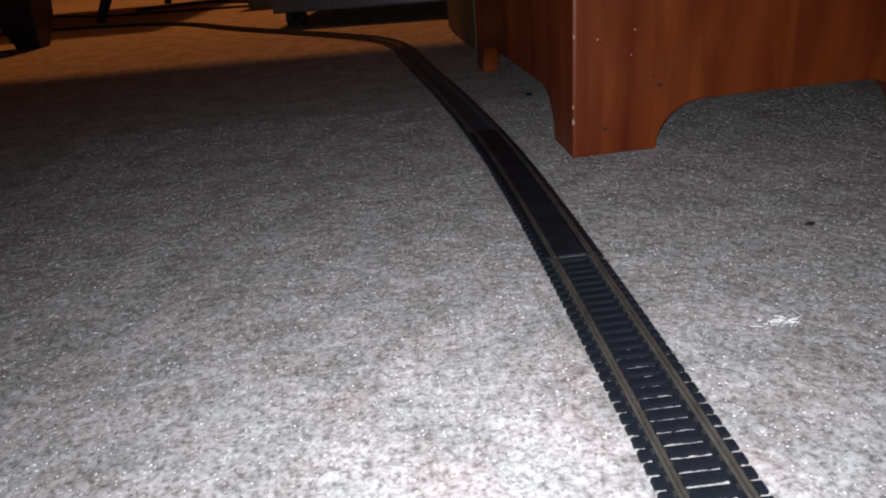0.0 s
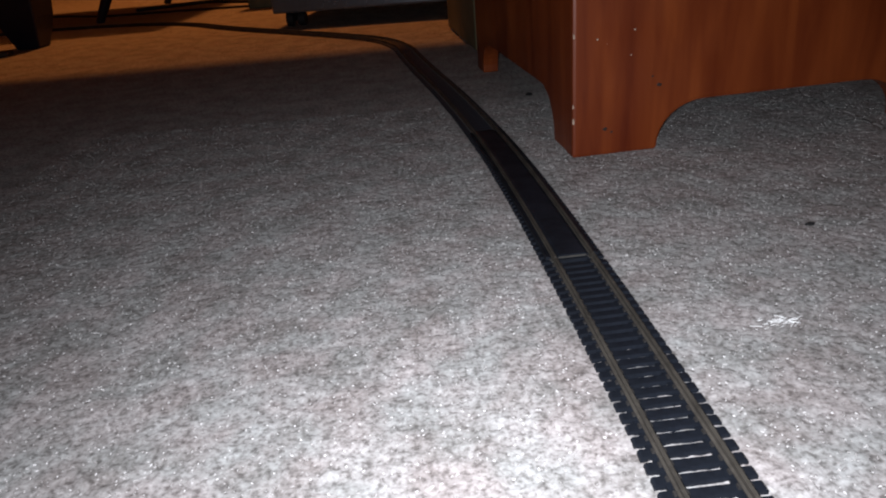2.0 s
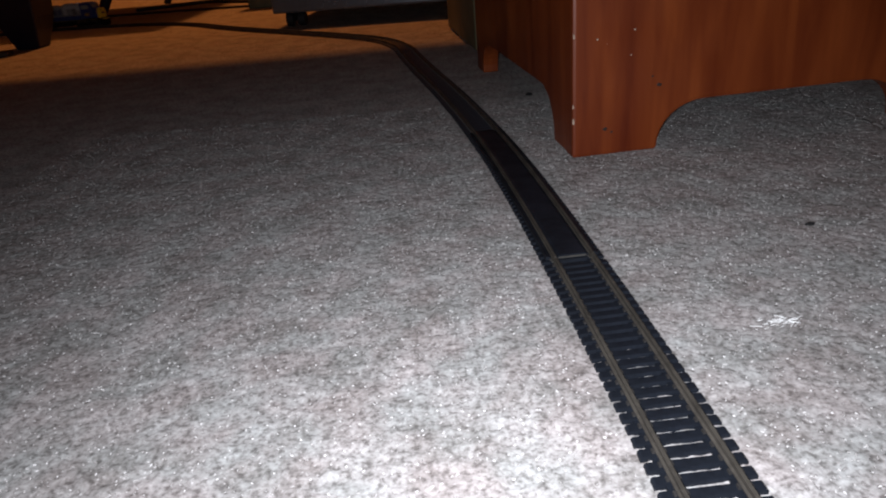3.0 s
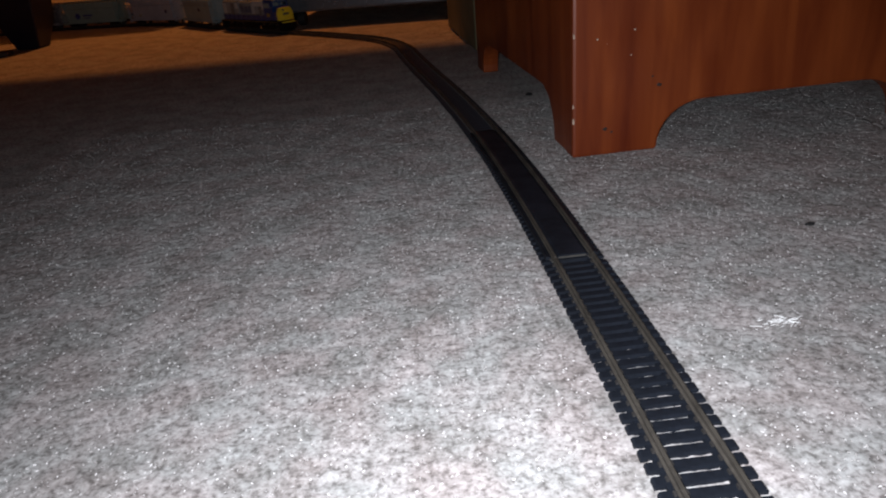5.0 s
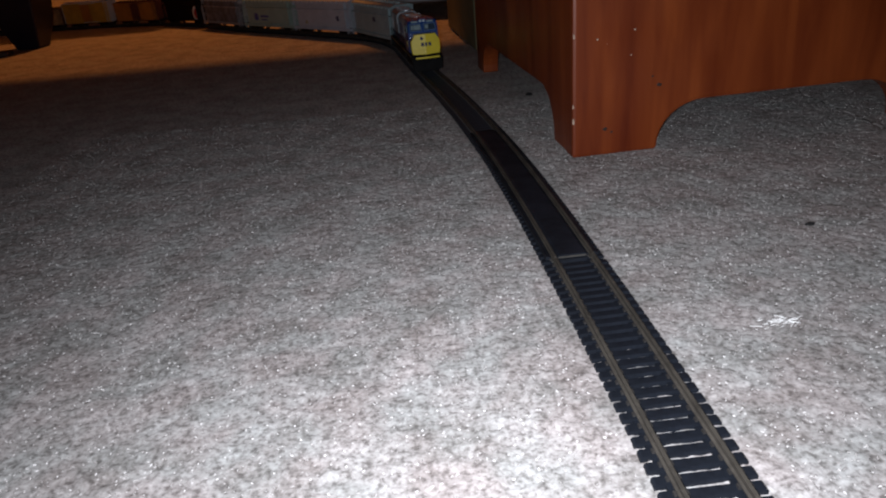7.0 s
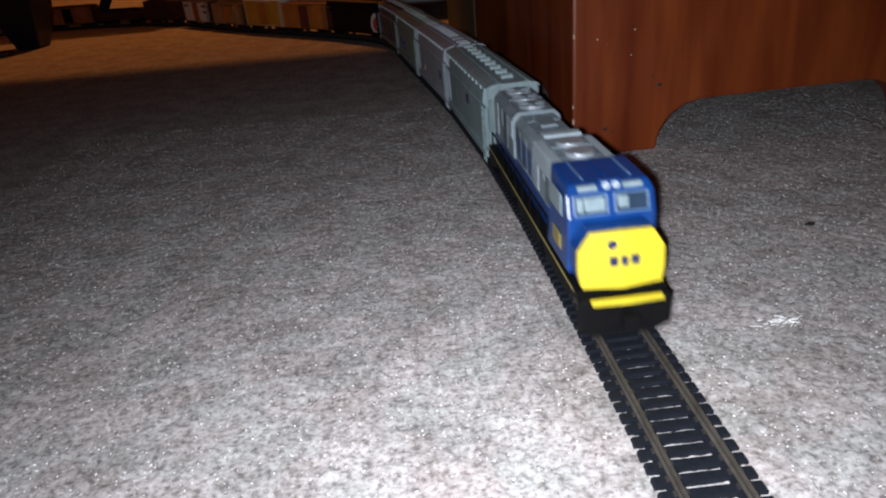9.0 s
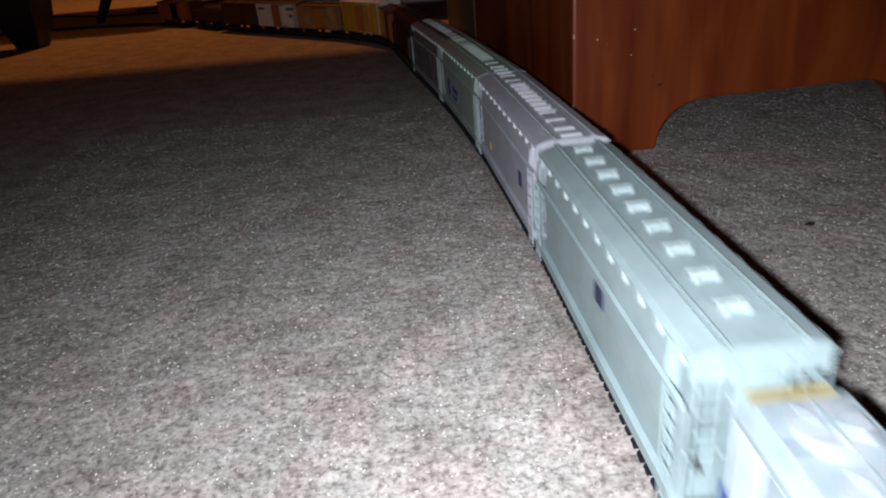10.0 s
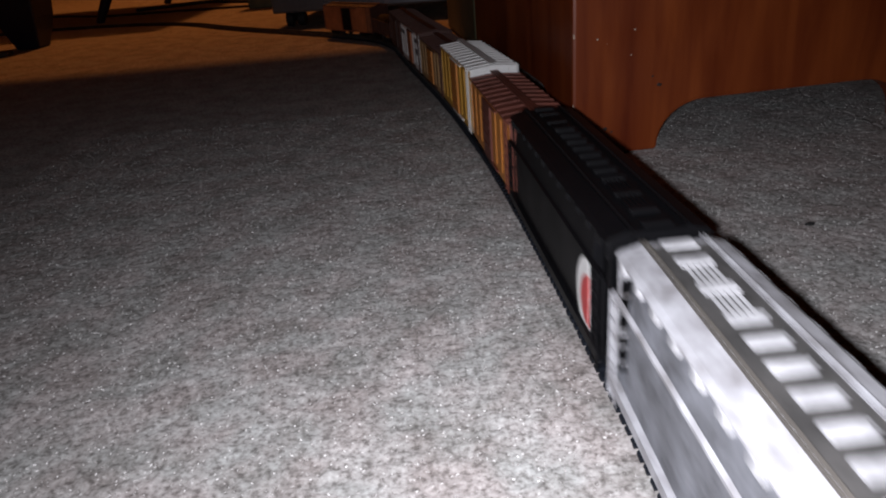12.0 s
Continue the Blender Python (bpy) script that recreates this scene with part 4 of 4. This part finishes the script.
                part("side_panel", bm, (PALE, VENT, SILVER, PALE)[i % 4] if nm != "mid_hood" else (SILVER, SILVER, VENT)[i], hood)
        for i in range(1, n):
            d = d0 + (d1 - d0) * i / n
            bm = bmesh.new()
            box(bm, -w + 0.0032, w - 0.0032, Y(d) - 0.0004, Y(d) + 0.0004, z1 - 0.0002, z1 + 0.0004)
            part("roof_seam", bm, GRILLE if i % 2 else SILVER, hood)
        if nm == "radiator_hood":
            for i in range(3):
                y = Y(d0 + 0.010 + i * 0.0175)
                bm = bmesh.new()
                cyl(bm, (0, y, z1 + 0.0008), 0.0072, 0.0018, "z", 28)
                part("fan", bm, FANMETAL, hood, "shiny round roof fan", bevel=0.0003)
                bm = bmesh.new()
                prism(bm, [(math.cos(a * math.pi / 12) * q, y + math.sin(a * math.pi / 12) * q) for a in range(24) for q in ((0.0066, 0.0020, 0.0020)[a % 3],)], z1 + 0.00165, z1 + 0.0022, "z")
                part("fan_guard", bm, SILVER, hood)
        elif nm == "front_hood":
            bm = bmesh.new()
            box(bm, -0.0135, 0.0135, Y(0.0875), Y(0.0505), z1 - 0.0095, z1 - 0.0005)
            part("blister", bm, PALE, hood, "pale grey brake housing", bevel=0.001)
            for y in (Y(0.0595), Y(0.0745)):
                bm = bmesh.new()
                cyl(bm, (0, y, z1 + 0.0009), 0.0060, 0.0018, "z", 24)
                part("fan", bm, FANMETAL, hood, "shiny round roof fan", bevel=0.0003)
            bm = bmesh.new()
            box(bm, -0.0085, 0.0085, Y(0.0915), Y(0.0855), z1 + 0.0001, z1 + 0.0016)
            part("hatch", bm, PALE, hood, bevel=0.0003)
        else:
            bm = bmesh.new()
            box(bm, -0.004, 0.004, Y(0.1275), Y(0.1095), z1 + 0.0001, z1 + 0.0014)
            part("exhaust", bm, SILVER, hood, bevel=0.0003)
            for sx in (-1, 1):
                for k, (a, b) in enumerate(((0.0965, 0.1055), (0.108, 0.118), (0.121, 0.132))):
                    bm = bmesh.new()
                    x = sx * (w + 0.0002)
                    box(bm, x - 0.0005, x + 0.0005, Y(b), Y(a), 0.029, 0.0405)
                    part("side_marking", bm, FADED, hood, "large faded navy marking bars")
    bm = bmesh.new()
    box(bm, -0.0122, 0.0122, Y(0.1965), Y(0.0489), 0.0166, 0.0254)
    part("hood_base", bm, BLUE, ob, "deep blue hood base", bevel=0.0003)
    bm = bmesh.new()
    box(bm, -0.0085, 0.0085, Y(0.1970), Y(0.1953), 0.0470, 0.0488)
    part("rear_marking", bm, GOLD, ob, "yellow rear strip")
    truck(ob, Y(0.045), 3, 0.0205)
    truck(ob, Y(length - 0.045), 3, 0.0205)
    couplers(ob, h)
    return ob


# ---------------- the train: vehicle, its length over couplers, its place behind the front ----------------
TRAIN = []


def add(ob, body, lead):
    """lead: metres from the locomotive's front to this vehicle's front."""
    TRAIN.append((ob, body, lead))


add(locomotive(), 0.202, 0.0)
LEAD = 0.207
HOPPERS = (
    ("hopper_car", GREY_A, "blue-grey covered hopper car with small roof hatches", "round", ((INK, "marking", "small dark marking", ((0.012, 0.031, 0.008, 0.006, 0),)),), None),
    ("hopper_car", GREY_B, "pale lavender-grey covered hopper car with long roof hatches", "long",
     ((INK, "marking", "small dark marking", ((0.045, 0.026, 0.006, 0.007, 0),)), (GOLD, "emblem", "small dull gold emblem", ((-0.040, 0.019, 0.004, 0.005, 0),))), None),
    ("hopper_car", GREEN_C, "pale green covered hopper car with a round blue logo", "long",
     ((DECAL_BLUE, "emblem", "round blue logo", ((-0.036, 0.024, 0.013, 0.013, 1),)), (DECAL_BLUE, "marking", "blue marking bars", ((-0.010, 0.025, 0.024, 0.0035, 0), (-0.012, 0.0195, 0.018, 0.002, 0)))), None),
    ("hopper_car", WORN_D, "weathered dirty grey covered hopper car", "worn", (), WORN_D),
    ("hopper_car", BLACK_E, "black covered hopper car with a red and white half-round emblem", "black",
     (), BLACK_E),
)


def half_round(ob, y, z, rad, material, x, label):
    """A half-round emblem on both sides, its flat edge towards the front."""
    for sx in (-1, 1):
        bm = bmesh.new()
        pts = [(y - rad * 0.95 * math.cos(radians(a)), z + rad * math.sin(radians(a))) for a in range(-90, 91, 10)]
        prism(bm, pts, sx * (x - 0.0004), sx * x, "x")
        part("emblem", bm, material, ob, label)


for nm, paint, text, style, decals, trim in HOPPERS:
    car = hopper(nm, paint, text, 0.155, style, decals, trim, {"black": 0.0535, "round": 0.0528}.get(style, 0.0538))
    if style == "black":
        half_round(car, 0.0620, 0.0228, 0.0150, WHITE, 0.0168, "white half-round emblem")
        half_round(car, 0.0621, 0.0222, 0.0094, RED, 0.0170, "red half-round emblem")
    add(car, 0.155, LEAD)
    LEAD += 0.164
for args, L in (
    (("boxcar", ORANGE, BROWN, BROWN, BROWN, "orange-sided boxcar with a brown door and brown ribbed roof"), 0.122),
    (("boxcar", AMBER, WHITE, WHITE, ORANGE, "tall amber-yellow boxcar with a white roof and white ends"), 0.118),
    (("boxcar", TAN, UMBER, UMBER, ORANGE, "tan and orange boxcar with a dark roof"), 0.118),
    (("boxcar", WHITE, UMBER, UMBER, RUST, "white boxcar with a rust-brown door and small grey marks"), 0.122),
    (("boxcar", UMBER, UMBER, UMBER, UMBER, "plain dark brown weathered boxcar"), 0.122),
):
    hi = 0.048
    extra = ()
    if args[1] is WHITE:
        extra = ((SLATE, "marking", "small grey marking bars", ((-0.045, 0.038, 0.020, 0.004), (0.042, 0.038, 0.020, 0.004), (0.042, 0.027, 0.010, 0.005))),)
    if args[1] is AMBER:
        hi = 0.053
    if args[1] is TAN:
        hi = 0.045
    add(boxcar(*args, L, hi, extras=extra), L, LEAD)
    LEAD += L + 0.008
add(low_car("gondola_car", "low dark gondola car with a dark load", 0.118), 0.118, LEAD)
LEAD += 0.126
add(boxcar("boxcar", RUST, UMBER, UMBER, BLACK, "rust-orange boxcar with a black door", 0.122), 0.122, LEAD)

# where the locomotive's front stands on the line, by the clock
FRONT = ((0.0, 2.592), (8.8, -0.008), (9.2, -0.126), (12.0, -0.958))
# the couplings' slack on the far bend
SLACK = ((-3.0, -3.0), (0.0, 0.0), (0.25, 0.24), (0.56, 0.532), (0.77, 0.727), (0.92, 0.870), (1.07, 1.013), (1.22, 1.155), (1.4, 1.352), (1.7, 1.69), (2.2, 2.2), (7.0, 7.0))


def front_at(t):
    return float(np.interp(t, [a for a, b in FRONT], [b for a, b in FRONT]))


def on_line(s):
    return float(np.interp(s, [a for a, b in SLACK], [b for a, b in SLACK]))


def motions():
    for ob, body, lead in TRAIN:
        rows = []
        for k in range(0, 121):
            t = k * 0.1
            s = front_at(t) + lead
            mid = on_line(s + body / 2)
            if lead == 0.0:
                mid -= float(np.interp(mid, (0.1, 0.45, 1.1, 1.4), (0.0, 0.013, 0.013, 0.0)))     # the pulling engine's coupler stretches first
            a, b = mid - body / 2 + 0.024, mid + body / 2 - 0.024
            xa, ya, _ = way(a)
            xb, yb, _ = way(b)
            turn = math.degrees(math.atan2(-(xa - xb), ya - yb))
            rows.append((t, pose((xa + xb) / 2, (ya + yb) / 2, RAIL_TOP, 0, 0, turn)))
        walk(ob, rows)


motions()
